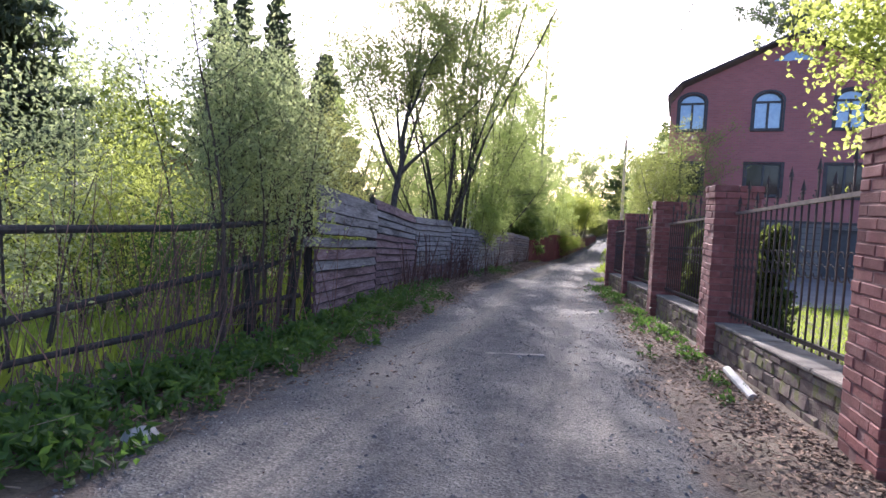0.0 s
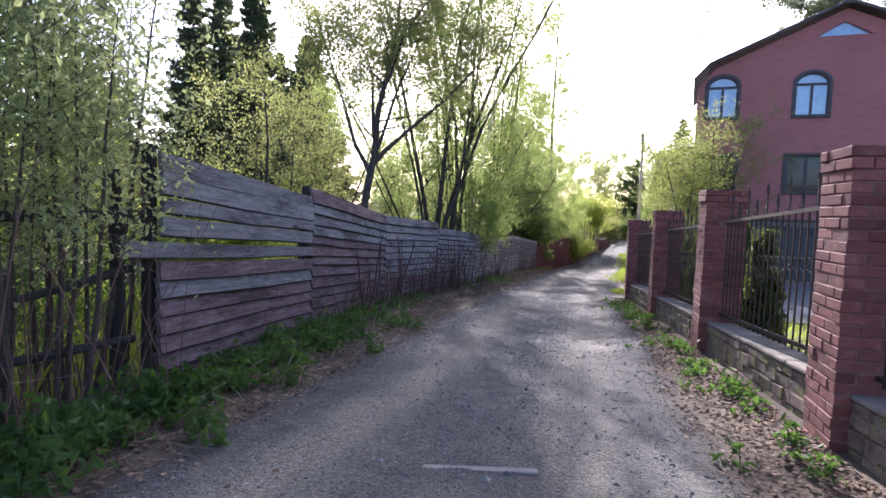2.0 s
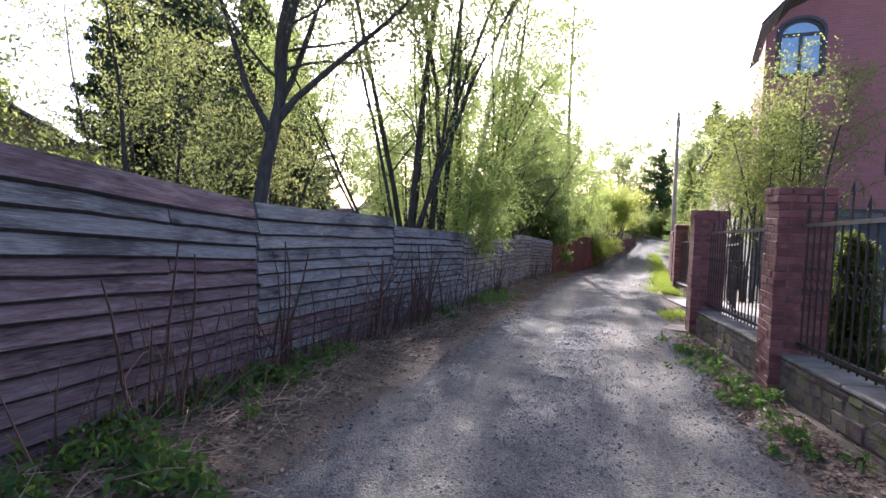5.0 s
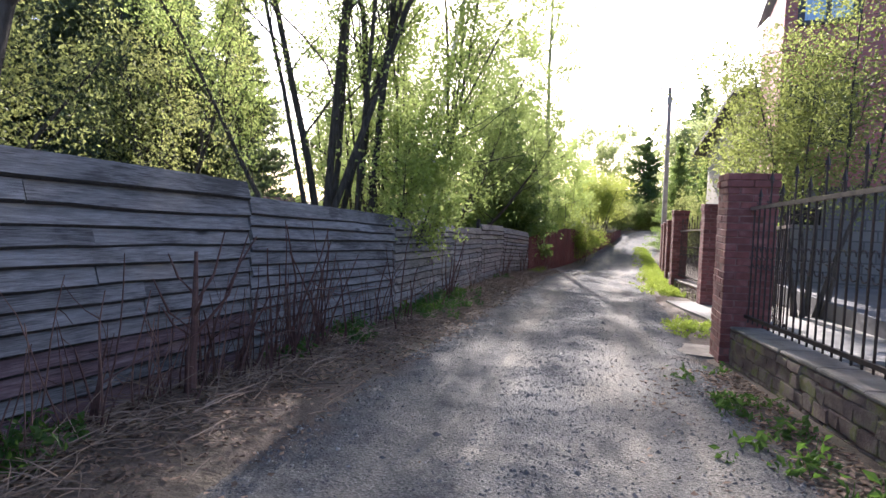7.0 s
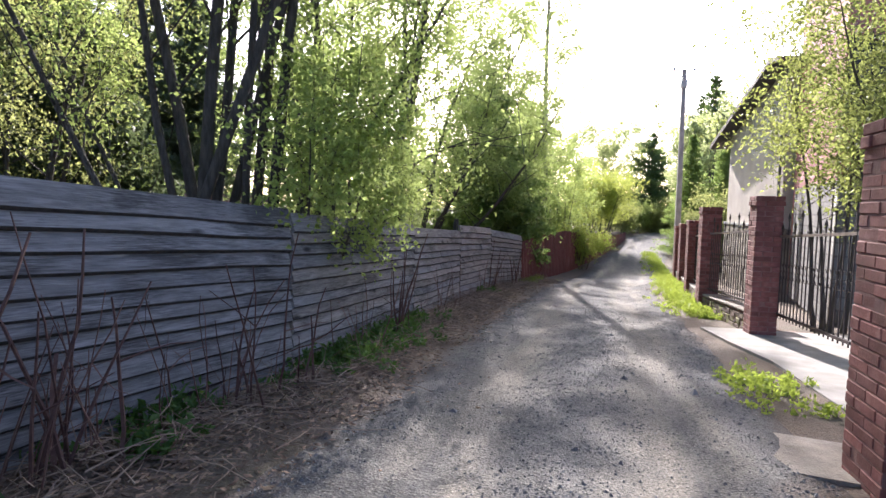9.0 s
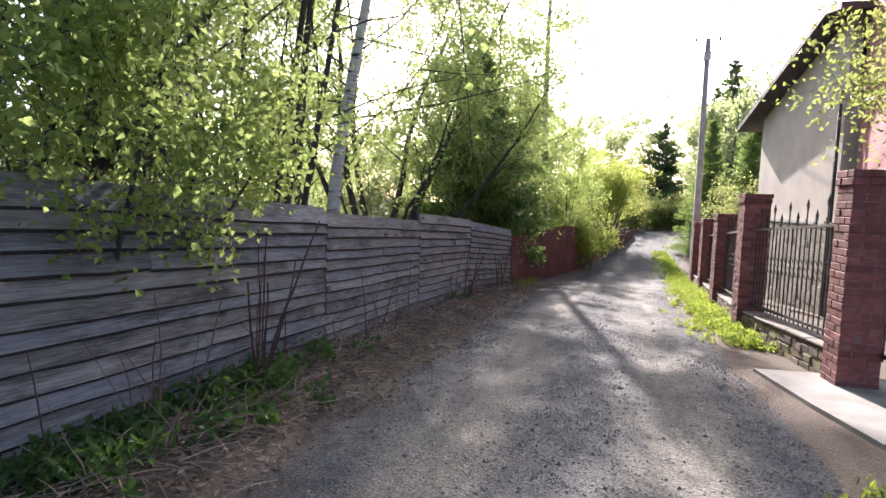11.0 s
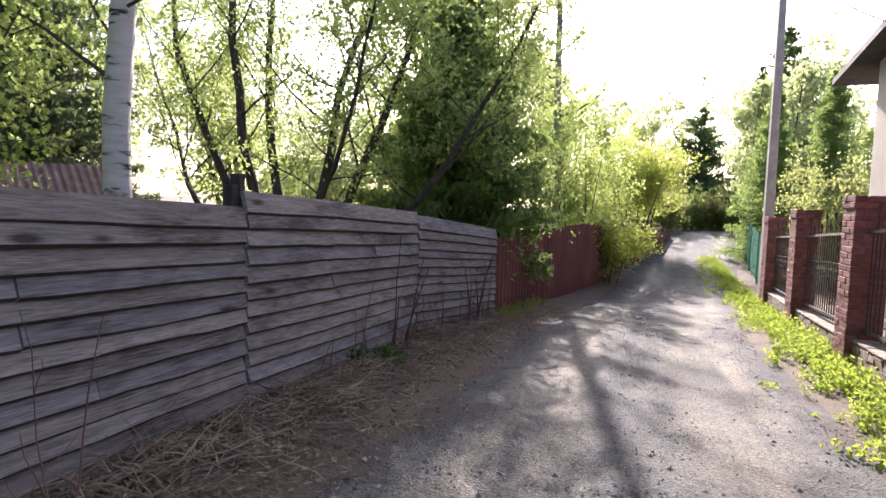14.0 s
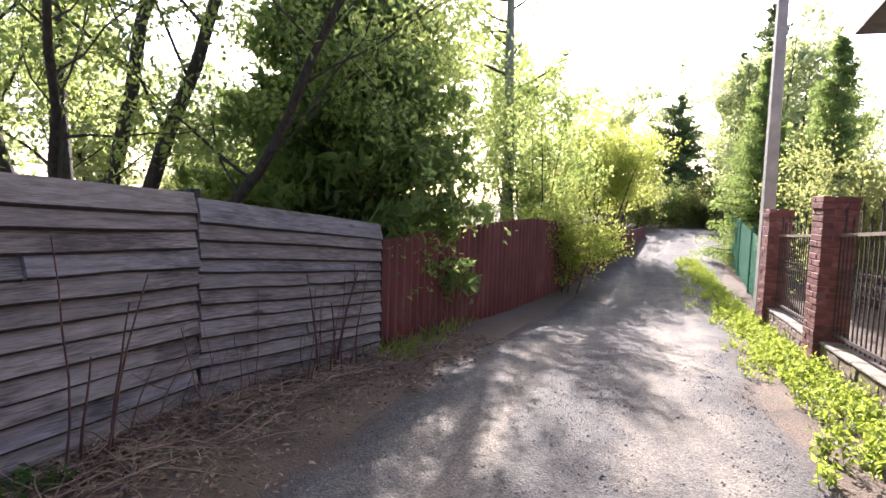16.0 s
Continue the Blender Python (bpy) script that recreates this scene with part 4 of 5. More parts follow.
def broadleaf(name, at, stems, limbs, twigs, leaf_mat, leaf_len, per_twig, seed, label, bark="bark", first=0.3, limb_len=0.45, droop=0.1, spread=0.35, lift=0.05, category="tree", twig_len=0.9, wide=0.5, leaves_from=0.15, rise=0.0, bend=0.05, stem_lift=0.012, low=1.0):
    """stems: (dx, dy, lean x, lean y, height, radius) each."""
    rng = np.random.default_rng(seed)
    x, y = at[0], at[1]
    z = ground_z(x, y) - 0.05 if len(at) == 2 else at[2]
    stem_lines, thick, thin, centres = [], [], [], []
    for dx, dy, lx, ly, h, r, *more in stems:
        foot = (dx, dy, 0)
        if more and more[0]:
            t0 = stem_lines[0][0]
            foot = [float(np.interp(more[0], t0[:, 2], t0[:, k])) for k in range(3)]
        s = grow(rng, foot, (lx, ly, 1), h, 10, bend, stem_lift)
        rad = np.linspace(r, r * 0.12, 11)
        rad[0] *= 1.35
        stem_lines.append((s, rad))
        for i in range(more[1] if more else limbs):
            f = first + (1 - first) * ((i + rng.uniform(0, 0.9)) / (more[1] if more else limbs)) ** 0.8
            k = min(f * 10, 9.99)
            a, b = int(k), k - int(k)
            p = s[a] * (1 - b) + s[a + 1] * b
            ang = rng.uniform(0, 2 * np.pi)
            up = rng.uniform(0.15, 0.75) + rise
            ll = h * limb_len * (1.0 - 0.45 * f) * rng.uniform(0.6, 1.2) + 0.3
            lim = grow(rng, p, (np.cos(ang), np.sin(ang), up), ll, 6, 0.13, lift)
            tk = min(1.0, h / 7.0)
            r1 = max(0.008 * tk, r * (1 - f) * (0.2 if bark == "birch_bark" else 0.36))
            thick.append((lim, np.linspace(r1, 0.004 * tk, 7)))
            for t in range(twigs):
                q = rng.uniform(0.25, 1.0) * 5.99
                a2, b2 = int(q), q - int(q)
                p2 = lim[a2] * (1 - b2) + lim[a2 + 1] * b2
                dd = rng.normal(0, 1, 3) + np.array([0, 0, 0.25])
                tl = twig_len * rng.uniform(0.4, 1.2)
                tw = grow(rng, p2, dd, tl, 4, 0.16, -droop)
                if t % 3 == 0:
                    thin.append((tw[::2], [0.006 * tk, 0.004 * tk, 0.002 * tk]))
                if f < leaves_from:
                    continue
                m = int(per_twig * 2.0 * rng.uniform(0.5, 1.4) * (low if f < 0.42 else 1.0))
                kk = rng.uniform(0.3, 3.999, m)
                ai = kk.astype(int)
                bi = (kk - ai)[:, None]
                centres.append(tw[ai] * (1 - bi) + tw[ai + 1] * bi + rng.normal(0, 0.075 + leaf_len * spread, (m, 3)))
    ob = thing(name, (x, y, z), label, category)
    for line in stem_lines:
        v, f = tubes_np([line], 8)
        me = mesh_np("trunk", v, f)
        me.polygons.foreach_set("use_smooth", np.ones(len(f), dtype=bool))
        put("trunk", me, M[bark], ob)
    v, f = tubes_np(thick, 4)
    v2, f2 = tubes_np(thin, 3)
    tagged(put("branch_work", mesh_np("branch_work", np.concatenate([v, v2]), np.concatenate([f, f2 + len(v)])), M["bark"], ob), kind="stuff")
    v, f = leaves_np(rng, np.concatenate(centres), leaf_len * 1.3, leaf_len * 1.5 * wide, 0.5)
    put("crown", mesh_np("crown", v, f), M[leaf_mat], ob)
    return ob


def spruce(at, height, radius, seed, label, mat="needle", start=0.06, dense=1.0, name="spruce"):
    rng = np.random.default_rng(seed)
    x, y = at
    z = ground_z(x, y) - 0.05
    ob = thing(name, (x, y, z), label, "tree")
    trunk = [(np.array([[0, 0, height * i / 8] for i in range(9)]) + rng.normal(0, 0.02, (9, 3)) * [1, 1, 0], np.linspace(height * 0.016, 0.01, 9))]
    centres, lines = [], []
    zz = height * start
    while zz < height * 0.99:
        f = zz / height
        n = max(3, int((7 + 3 * (1 - f)) * min(1, dense + 0.2)))
        for k in range(n):
            a = rng.uniform(0, 2 * np.pi)
            ll = (radius * (1 - f) ** 0.85 + 0.12) * rng.uniform(0.6, 1.1)
            b = grow(rng, (0, 0, zz + rng.uniform(-0.1, 0.1)), (np.cos(a), np.sin(a), 0.25 - 0.45 * (1 - f)), ll, 5, 0.06, 0.045)
            lines.append((b, np.linspace(0.02 * (1 - f) + 0.006, 0.003, 6)))
            m = int((34 + (60 if height < 7 else 120) * ll) * dense)
            kk = rng.uniform(0.3, 4.999, m)
            ai = kk.astype(int)
            bi = (kk - ai)[:, None]
            pos = b[ai] * (1 - bi) + b[ai + 1] * bi
            side = np.array([-np.sin(a), np.cos(a), 0])
            off = rng.normal(0, 1, (m, 1)) * side * (0.10 + 0.16 * (1 - kk / 5)[:, None]) * min(1.5, 0.4 + ll * 0.5)
            hang = -np.abs(rng.normal(0, 0.09, m)) * min(1.6, 0.5 + ll * 0.5)
            pos = pos + off
            pos[:, 2] += hang
            centres.append(pos)
        zz += max(0.16, height * 0.022) * rng.uniform(0.8, 1.2) / (0.7 + 0.3 * dense)
    v, f = tubes_np(trunk, 8)
    put("trunk", mesh_np("trunk", v, f), M["bark"], ob)
    v, f = tubes_np(lines, 4)
    tagged(put("branch_work", mesh_np("branch_work", v, f), M["bark"], ob), kind="stuff")
    v, f = leaves_np(rng, np.concatenate(centres), 0.25 if height > 7 else 0.12, 0.085 if height > 7 else 0.036, 0.9)
    put("crown", mesh_np("crown", v, f), M[mat], ob)
    return ob


def ring_stems(n, r, lean, h, rad, seed):
    q = random.Random(seed)
    out = []
    for i in range(n):
        a = 2 * math.pi * i / n + q.uniform(-0.4, 0.4)
        rr = r * q.uniform(0.3, 1)
        ln = lean * q.uniform(0.3, 1.2)
        out.append((rr * math.cos(a), rr * math.sin(a), ln * math.cos(a), ln * math.sin(a), h * q.uniform(0.75, 1.08), rad * q.uniform(0.6, 1.1)))
    return out


# the tall group behind the plank fence
broadleaf("bird_cherry", (-4.6, 20.9), ring_stems(9, 0.55, 0.10, 16.5, 0.075, 5) + [(-0.35, -0.2, -0.36, -0.1, 10.0, 0.045), (-0.4, 0.1, -0.6, 0.1, 8.0, 0.036), (0.35, 0.3, 0.3, 0.3, 7.5, 0.05), (0.4, 0.0, 0.5, 0.15, 6.0, 0.04)], 21, 9, "leaf", 0.056, 19, 11, "tall many-stemmed tree with dark trunks behind the fence", first=0.2, limb_len=0.23, droop=0.08, rise=0.5, lift=0.09, twig_len=0.9, low=0.4, bend=0.08)
broadleaf("aspen", (-4.2, 23.7), ring_stems(11, 0.9, 0.14, 15.0, 0.05, 6), 20, 10, "leaf", 0.057, 15, 18, "tall aspen clump hung with fresh green leaves", first=0.12, limb_len=0.235, droop=0.07, rise=0.1, low=0.5, twig_len=1.1)
broadleaf("apple_tree", (-5.05, 14.7), [(0, 0, 0.04, 0.02, 8.4, 0.125, 0, 24), (0, 0, 0.6, 0.1, 4.2, 0.055, 3.0, 16), (0, 0, -0.2, -0.3, 4.2, 0.055, 3.4, 16), (0, 0, -0.7, 0.1, 4.0, 0.055, 2.8, 16), (0, 0, 0.3, 0.7, 3.8, 0.05, 3.3, 15), (0, 0, -0.3, 0.6, 4.0, 0.05, 3.6, 15)], 16, 10, "leaf_olive", 0.06, 13, 12, "old tree with a dark trunk and small grey-green leaves", first=0.40, limb_len=0.33, droop=-0.02, twig_len=0.8, lift=0.06, bend=0.1)
broadleaf("birch", (-5.35, 28.9), [(0, 0, 0.0, 0.0, 12.5, 0.15)], 44, 10, "leaf", 0.058, 17, 13, "white-barked birch with thin young leaves", bark="birch_bark", first=0.2, limb_len=0.33, droop=0.16)
broadleaf("bird_cherry", (-6.2, 33.5), [(-0.3, -0.2, -0.85, 0.1, 7.5, 0.08), (-0.2, 0.1, -0.7, 0.15, 9.0, 0.11), (-0.05, 0, -0.35, -0.1, 10.0, 0.12), (0.1, 0.15, -0.1, 0.25, 10.5, 0.12), (0.15, -0.1, 0.15, -0.1, 10.0, 0.11), (0.3, 0.05, 0.45, 0.05, 9.0, 0.11), (0.4, 0.15, 0.85, 0.2, 7.5, 0.09), (0.35, -0.2, 0.7, -0.5, 6.5, 0.07), (-0.3, 0.3, -0.6, 0.5, 6.5, 0.06)], 18, 10, "leaf", 0.062, 16, 14, "spreading many-stemmed tree with curved dark trunks", first=0.3, limb_len=0.33, droop=0.05, rise=0.4, lift=0.08, bend=0.09, stem_lift=0.07)
broadleaf("poplar", (-2.45, 44.5), [(0, 0, 0.0, 0.0, 19.5, 0.17)], 62, 11, "leaf", 0.08, 17, 15, "tall poplar with a pale straight trunk behind a red fence", bark="poplar_bark", first=0.2, limb_len=0.145, droop=0.14, bend=0.012, low=0.9)
broadleaf("maple", (-3.75, 21.6), [(0.1, 0, 0.35, -0.3, 2.9, 0.03), (0, 0.2, 0.3, 0.4, 2.9, 0.03), (0, 0, 0.1, 0, 3.6, 0.035), (0.1, -0.6, 0.3, -0.2, 2.8, 0.03)], 12, 7, "leaf", 0.048, 15, 16, "young maple with bright new leaves hanging over the fence", first=0.45, limb_len=0.30, droop=0.22, wide=0.7, twig_len=0.6)
spruce((-3.9, 36.2), 7.2, 3.0, 21, "dark bushy spruce leaning over the fence", mat="larch", start=0.17, dense=0.75)
broadleaf("hazel", (-3.3, 36.6), ring_stems(7, 0.5, 0.3, 5.4, 0.04, 27), 14, 9, "leaf", 0.07, 13, 27, "young hazel mixed into a dark spruce", first=0.15, limb_len=0.34)
broadleaf("hazel", (-4.3, 38.4), ring_stems(9, 0.6, 0.13, 10.0, 0.06, 22), 15, 9, "leaf", 0.085, 13, 22, "tall dense green hazel behind the red fence", first=0.1, limb_len=0.22)
broadleaf("willow_shrub", (0.15, 49.6), ring_stems(10, 0.6, 0.24, 4.5, 0.05, 23), 12, 9, "leaf_yellow", 0.08, 9, 23, "glowing yellow-green willow shrub over a red fence", first=0.38, limb_len=0.30, category="shrub")
broadleaf("willow_shrub", (-1.9, 44.2), ring_stems(7, 0.35, 0.22, 5.0, 0.04, 24), 10, 8, "leaf", 0.085, 13, 24, "leafy green shrub standing over the sheet fence", first=0.12, limb_len=0.28, category="shrub")
broadleaf("yellow_shrub", (-0.6, 41.8), ring_stems(6, 0.25, 0.3, 1.9, 0.02, 25), 7, 6, "leaf_yellow", 0.07, 12, 25, "small yellow-leaved shrub before a red fence", first=0.1, limb_len=0.45, category="shrub", twig_len=0.4)

# garden trees farther left
broadleaf("plum_tree", (-8.2, 16.8), ring_stems(6, 0.5, 0.35, 5.2, 0.07, 31), 12, 9, "leaf_olive", 0.055, 12, 31, "round olive-green fruit tree in a garden", first=0.14, limb_len=0.42)
broadleaf("plum_tree", (-9.2, 22.3), ring_stems(6, 0.5, 0.32, 6.2, 0.08, 32), 12, 9, "leaf_olive", 0.055, 12, 32, "leafy fruit tree behind a plank fence", first=0.14, limb_len=0.42)
spruce((-11.5, 24.8), 9.5, 3.0, 33, "dense dark green fir in a garden", dense=1.0)
spruce((-17.4, 37.0), 13.5, 4.0, 34, "tall dark spruce standing behind a low shed", dense=0.9)
spruce((-19.6, 36.6), 13.0, 3.6, 37, "tall dark spruce standing behind a low shed", dense=0.9)
broadleaf("maple", (-7.3, 28.3), ring_stems(4, 0.3, 0.25, 6.4, 0.06, 36), 15, 9, "leaf", 0.07, 11, 36, "bright young maple in front of a shed", first=0.25, limb_len=0.34, wide=0.7)
for i, (sx, sy, sh, sr) in enumerate(((-15.0, 26.5, 14.0, 2.6), (-17.3, 25.2, 13.0, 2.5), (-18.2, 28.5, 15.0, 2.8), (-12.4, 9.6, 10.5, 2.7), (-16.5, 7.0, 11.0, 2.4), (5.0, 69.5, 8.6, 4.6), (9.6, 74.0, 12.5, 3.4), (8.5, 62.0, 12.0, 5.0), (14.5, 50.0, 9.0, 2.6))):
    spruce((sx, sy), sh, sr, 40 + i, "tall dark spruce standing among lighter trees", "needle_fresh" if sy > 45 else "needle", dense=0.45 if sy > 45 else 0.8)
for i, (tx, ty, th, tm, nm) in enumerate(((-20.0, 20.0, 7.5, "leaf_silver", "birch"), (-16.0, 18.0, 6.0, "leaf_yellow", "birch"), (-13.0, 41.0, 8.0, "leaf_silver", "birch"), (-10.0, 47.0, 7.0, "leaf", "birch"), (-7.0, 52.0, 9.0, "leaf_silver", "birch"), (-4.5, 57.0, 9.0, "leaf", "birch"), (-4.5, 66.0, 10.5, "leaf_silver", "birch"), (2.0, 72.0, 10.5, "leaf_silver", "birch"), (5.0, 80.0, 11.5, "leaf_olive", "birch"), (12.0, 78.0, 11.0, "leaf_olive", "birch"), (14.0, 66.0, 8.0, "leaf", "birch"), (9.5, 60.0, 8.5, "leaf_silver", "birch"), (7.3, 55.0, 8.5, "leaf_silver", "birch"), (-2.0, 72.0, 10.0, "leaf_silver", "birch"), (1.0, 79.0, 11.0, "leaf_olive", "birch"), (-25.0, 34.0, 9.0, "leaf_silver", "birch"), (-22.0, 44.0, 9.0, "leaf_silver", "birch"))):
    broadleaf(nm, (tx, ty), ring_stems(3, 0.5, 0.14, th, 0.10, 60 + i), 13, 7, tm, 0.18, 10, 60 + i, "distant leafy tree in hazy spring green", first=0.14, limb_len=0.32, twig_len=1.2)
broadleaf("lilac", (-9.4, 41.5), ring_stems(7, 0.7, 0.3, 5.0, 0.04, 84), 11, 8, "leaf_silver", 0.075, 13, 84, "pale leafy garden shrub behind the plank fence", first=0.1, limb_len=0.36)
broadleaf("lilac", (-11.8, 43.5), ring_stems(7, 0.7, 0.3, 5.4, 0.04, 85), 11, 8, "leaf", 0.08, 13, 85, "green garden shrub before a pale cottage", first=0.1, limb_len=0.36)
spruce((4.75, 47.3), 6.2, 1.7, 80, "feathery light green conifer behind a green mesh fence", "larch", 0.05, 1.2, "larch")
spruce((6.3, 46.4), 6.6, 1.9, 82, "broad mid-green conifer behind a concrete pole", "larch", 0.05, 1.2, "larch")
broadleaf("lilac", (5.6, 42.4), ring_stems(7, 0.5, 0.25, 3.0, 0.04, 81), 11, 8, "leaf_olive", 0.07, 15, 81, "low leafy shrub behind a concrete pole", first=0.08, limb_len=0.36)
broadleaf("birch", (6.0, 57.0), ring_stems(4, 0.5, 0.12, 8.0, 0.05, 83), 13, 8, "leaf_silver", 0.11, 12, 83, "pale leafy birch by the lane", first=0.1, limb_len=0.26)
for i, (hx, hy) in enumerate(((3.0, 70.5), (-0.5, 66.0), (6.2, 77.5), (9.5, 79.0), (-2.5, 60.0), (7.6, 62.0), (1.4, 57.2), (2.6, 60.5), (4.6, 61.5), (6.6, 60.0))):
    broadleaf("bush", (hx, hy), ring_stems(7, 0.8, 0.5, 2.8 if i < 6 else 1.9, 0.03, 90 + i), 8, 7, ("leaf_olive", "leaf", "leaf_dull")[i % 3], 0.10, 14, 90 + i, "low bush where the lane turns", first=0.05, limb_len=0.5, category="shrub")

# shrubs by the houses
broadleaf("cherry_tree", (3.75, 23.7), ring_stems(6, 0.35, 0.2, 5.6, 0.06, 101), 13, 9, "leaf_dull", 0.055, 13, 101, "leafy garden tree growing close behind the gate", first=0.38, limb_len=0.27)
broadleaf("cherry_tree", (3.6, 26.0), ring_stems(4, 0.3, 0.2, 5.2, 0.05, 102), 11, 8, "leaf_dull", 0.06, 12, 102, "light green climber at a house corner", first=0.42, limb_len=0.34)
broadleaf("maple", (4.1, 7.3), ring_stems(4, 0.2, 0.28, 5.4, 0.07, 103), 16, 9, "leaf_yellow", 0.06, 12, 103, "garden maple with sunlit new leaves over the fence", first=0.6, limb_len=0.42, wide=0.7, droop=0.02)
broadleaf("pine", (14.2, 47.0), [(0, 0, 0, 0, 19.0, 0.25)], 22, 14, "needle", 0.25, 26, 104, "tall pine behind the brick house", first=0.68, limb_len=0.55, wide=0.2, twig_len=1.3)

# thicket before the plank fence
broadleaf("willow_sapling", (-3.6, 5.55), [(q[0] * 0.9, q[1] * 1.7, q[2], q[3], q[4], q[5]) for q in ring_stems(22, 0.6, 0.09, 3.4, 0.026, 110)], 13, 8, "leaf_silver", 0.042, 4.5, 110, "thicket of thin upright willow saplings in pale leaf", bark="sapling_bark", first=0.32, limb_len=0.17, twig_len=0.45, category="shrub", rise=0.3)
for k, (bx0, by0, bh) in enumerate(((-4.7, 5.8, 1.3), (-5.4, 7.4, 1.5))):
    broadleaf("bramble", (bx0, by0), ring_stems(9, 0.5, 0.7, bh, 0.012, 150 + k), 7, 5, "weed", 0.045, 5, 150 + k, "low dark bramble in the shade behind the rails", bark="sapling_bark", first=0.1, limb_len=0.5, twig_len=0.4, category="shrub")
broadleaf("willow_sapling", (-4.3, 3.2), ring_stems(8, 0.6, 0.22, 2.5, 0.016, 111), 8, 6, "leaf_silver", 0.034, 9, 111, "thin willow saplings among grass", first=0.25, limb_len=0.25, twig_len=0.5, category="shrub")
broadleaf("currant_bush", (-6.3, 6.2), ring_stems(9, 0.6, 0.45, 2.2, 0.03, 112), 9, 7, "leaf_yellow", 0.05, 12, 112, "bushy yellow-green garden shrub with arching branches", first=0.2, limb_len=0.5, category="shrub", twig_len=0.6)
broadleaf("currant_bush", (-7.5, 9.2), ring_stems(8, 0.6, 0.4, 2.5, 0.03, 113), 9, 7, "leaf_yellow", 0.055, 12, 113, "leafy shrub in a garden corner", first=0.15, limb_len=0.5, category="shrub", twig_len=0.6)
broadleaf("currant_bush", (-6.0, 11.6), ring_stems(8, 0.6, 0.4, 1.9, 0.03, 114), 9, 7, "leaf_yellow", 0.07, 11, 114, "leafy shrub behind a plank fence", first=0.15, limb_len=0.5, category="shrub", twig_len=0.6)

# clipped thujas in the garden
for i, (tx, ty, th) in enumerate(((2.75, 7.9, 1.55), (2.85, 9.3, 1.65), (2.65, 11.9, 1.6), (2.6, 13.1, 1.75), (2.5, 15.6, 1.7), (2.45, 16.7, 1.6), (3.1, 4.6, 1.5))):
    spruce((tx, ty), th + 0.1, 0.32, 120 + i, "slender young thuja in a lawn", "thuja", 0.02, 1.6, "thuja")


# ---- red sheet fence ----
def red_fence():
    pts = [(-2.5, 34.55), (-2.0, 37.4), (-1.3, 40.3), (-0.32, 43.4), (0.55, 46.6), (1.35, 50.0), (2.0, 53.5)]
    tops = [-0.60, -0.50, -0.42, -0.64, -0.85, -0.95, -0.90]
    for i, ((xa, ya), (xb, yb)) in enumerate(zip(pts, pts[1:])):
        ob = thing("sheet_fence", (xa, ya, road_z(ya)), "rust-red corrugated sheet metal fence panel", "fence", "panels of the sheet fence")
        L = math.hypot(xb - xa, yb - ya)
        turn = Matrix.Rotation(math.atan2(-(xb - xa), yb - ya), 4, 'Z')
        n = int(L / 0.05)
        za, zb = 0.0, road_z(yb) - road_z(ya)
        ha, hb = tops[i] - road_z(ya), tops[i + 1] - road_z(yb)
        h = min(ha, hb)
        V, F = [], []
        for k in range(n + 1):
            y = (L - 0.03) * k / n
            x = 0.028 * (1 if k % 4 in (1, 2) else -1)
            z = za + (zb - za) * y / L
            for zz in (z - 0.05, z + ha + (hb - ha) * y / L):
                V.append(tuple(turn @ Vector((x, y, zz))))
                V.append(tuple(turn @ Vector((x - 0.004, y, zz))))
        for k in range(n):
            a, b = k * 4, k * 4 + 4
            F += [(a, b, b + 2, a + 2), (a + 1, a + 3, b + 3, b + 1), (a + 2, b + 2, b + 3, a + 3)]
        put("sheet", mesh_np("sheet", V, F), M["red_metal"], ob)
        bm = box_bm((-0.09, 0, -0.1), (-0.03, 0.06, h + 0.02))
        bmesh.ops.transform(bm, matrix=turn, verts=bm.verts)
        part("post", bm, M["dark_wood"], ob)
        for zz in (0.3, h - 0.3):
            bm = bmesh.new()
            sh = Matrix.Identity(4)
            sh[2][1] = zb / L
            add_box(bm, (-0.065, 0.06, zz), (-0.026, L - 0.03, zz + 0.05), turn @ sh)
            part("rail", bm, M["dark_wood"], ob)


red_fence()


# ---- pole, cables, green mesh ----
def pole():
    x, y = 3.2, 40.25
    z0 = road_z(y)
    ob = thing("utility_pole", (x, y, z0 - 0.1), "square tapered concrete utility pole with insulators", "pole")
    bm = bmesh.new()
    h = 6.3 - z0
    r = bmesh.ops.create_cone(bm, cap_ends=True, segments=4, radius1=0.17, radius2=0.10, depth=h)
    for v in r["verts"]:
        v.co.z += h / 2
    bmesh.ops.rotate(bm, verts=bm.verts, matrix=Matrix.Rotation(radians(45), 3, 'Z'))
    bmesh.ops.bevel(bm, geom=bm.edges[:], offset=0.012, segments=1, affect='EDGES')
    o = part("shaft", bm, M["pole"], ob)
    part("bracket", box_bm((-0.11, -0.11, h - 0.75), (0.11, 0.11, h - 0.45), 0.01), M["white"], ob, "pale wrapped bracket")
    for s in (-1, 1):
        bm = bmesh.new()
        add_tube(bm, [(s * 0.05, 0, h - 0.3), (s * 0.35, 0, h - 0.22), (s * 0.38, 0, h - 0.05)], 0.015, 6)
        part("arm", bm, M["iron"], ob)
        bm = bmesh.new()
        bmesh.ops.create_cone(bm, cap_ends=True, segments=8, radius1=0.05, radius2=0.03, depth=0.12)
        bmesh.ops.translate(bm, verts=bm.verts, vec=(s * 0.38, 0, h))
        part("insulator", bm, M["white"], ob)
    ob.rotation_euler = (0, radians(-0.3), 0)


pole()


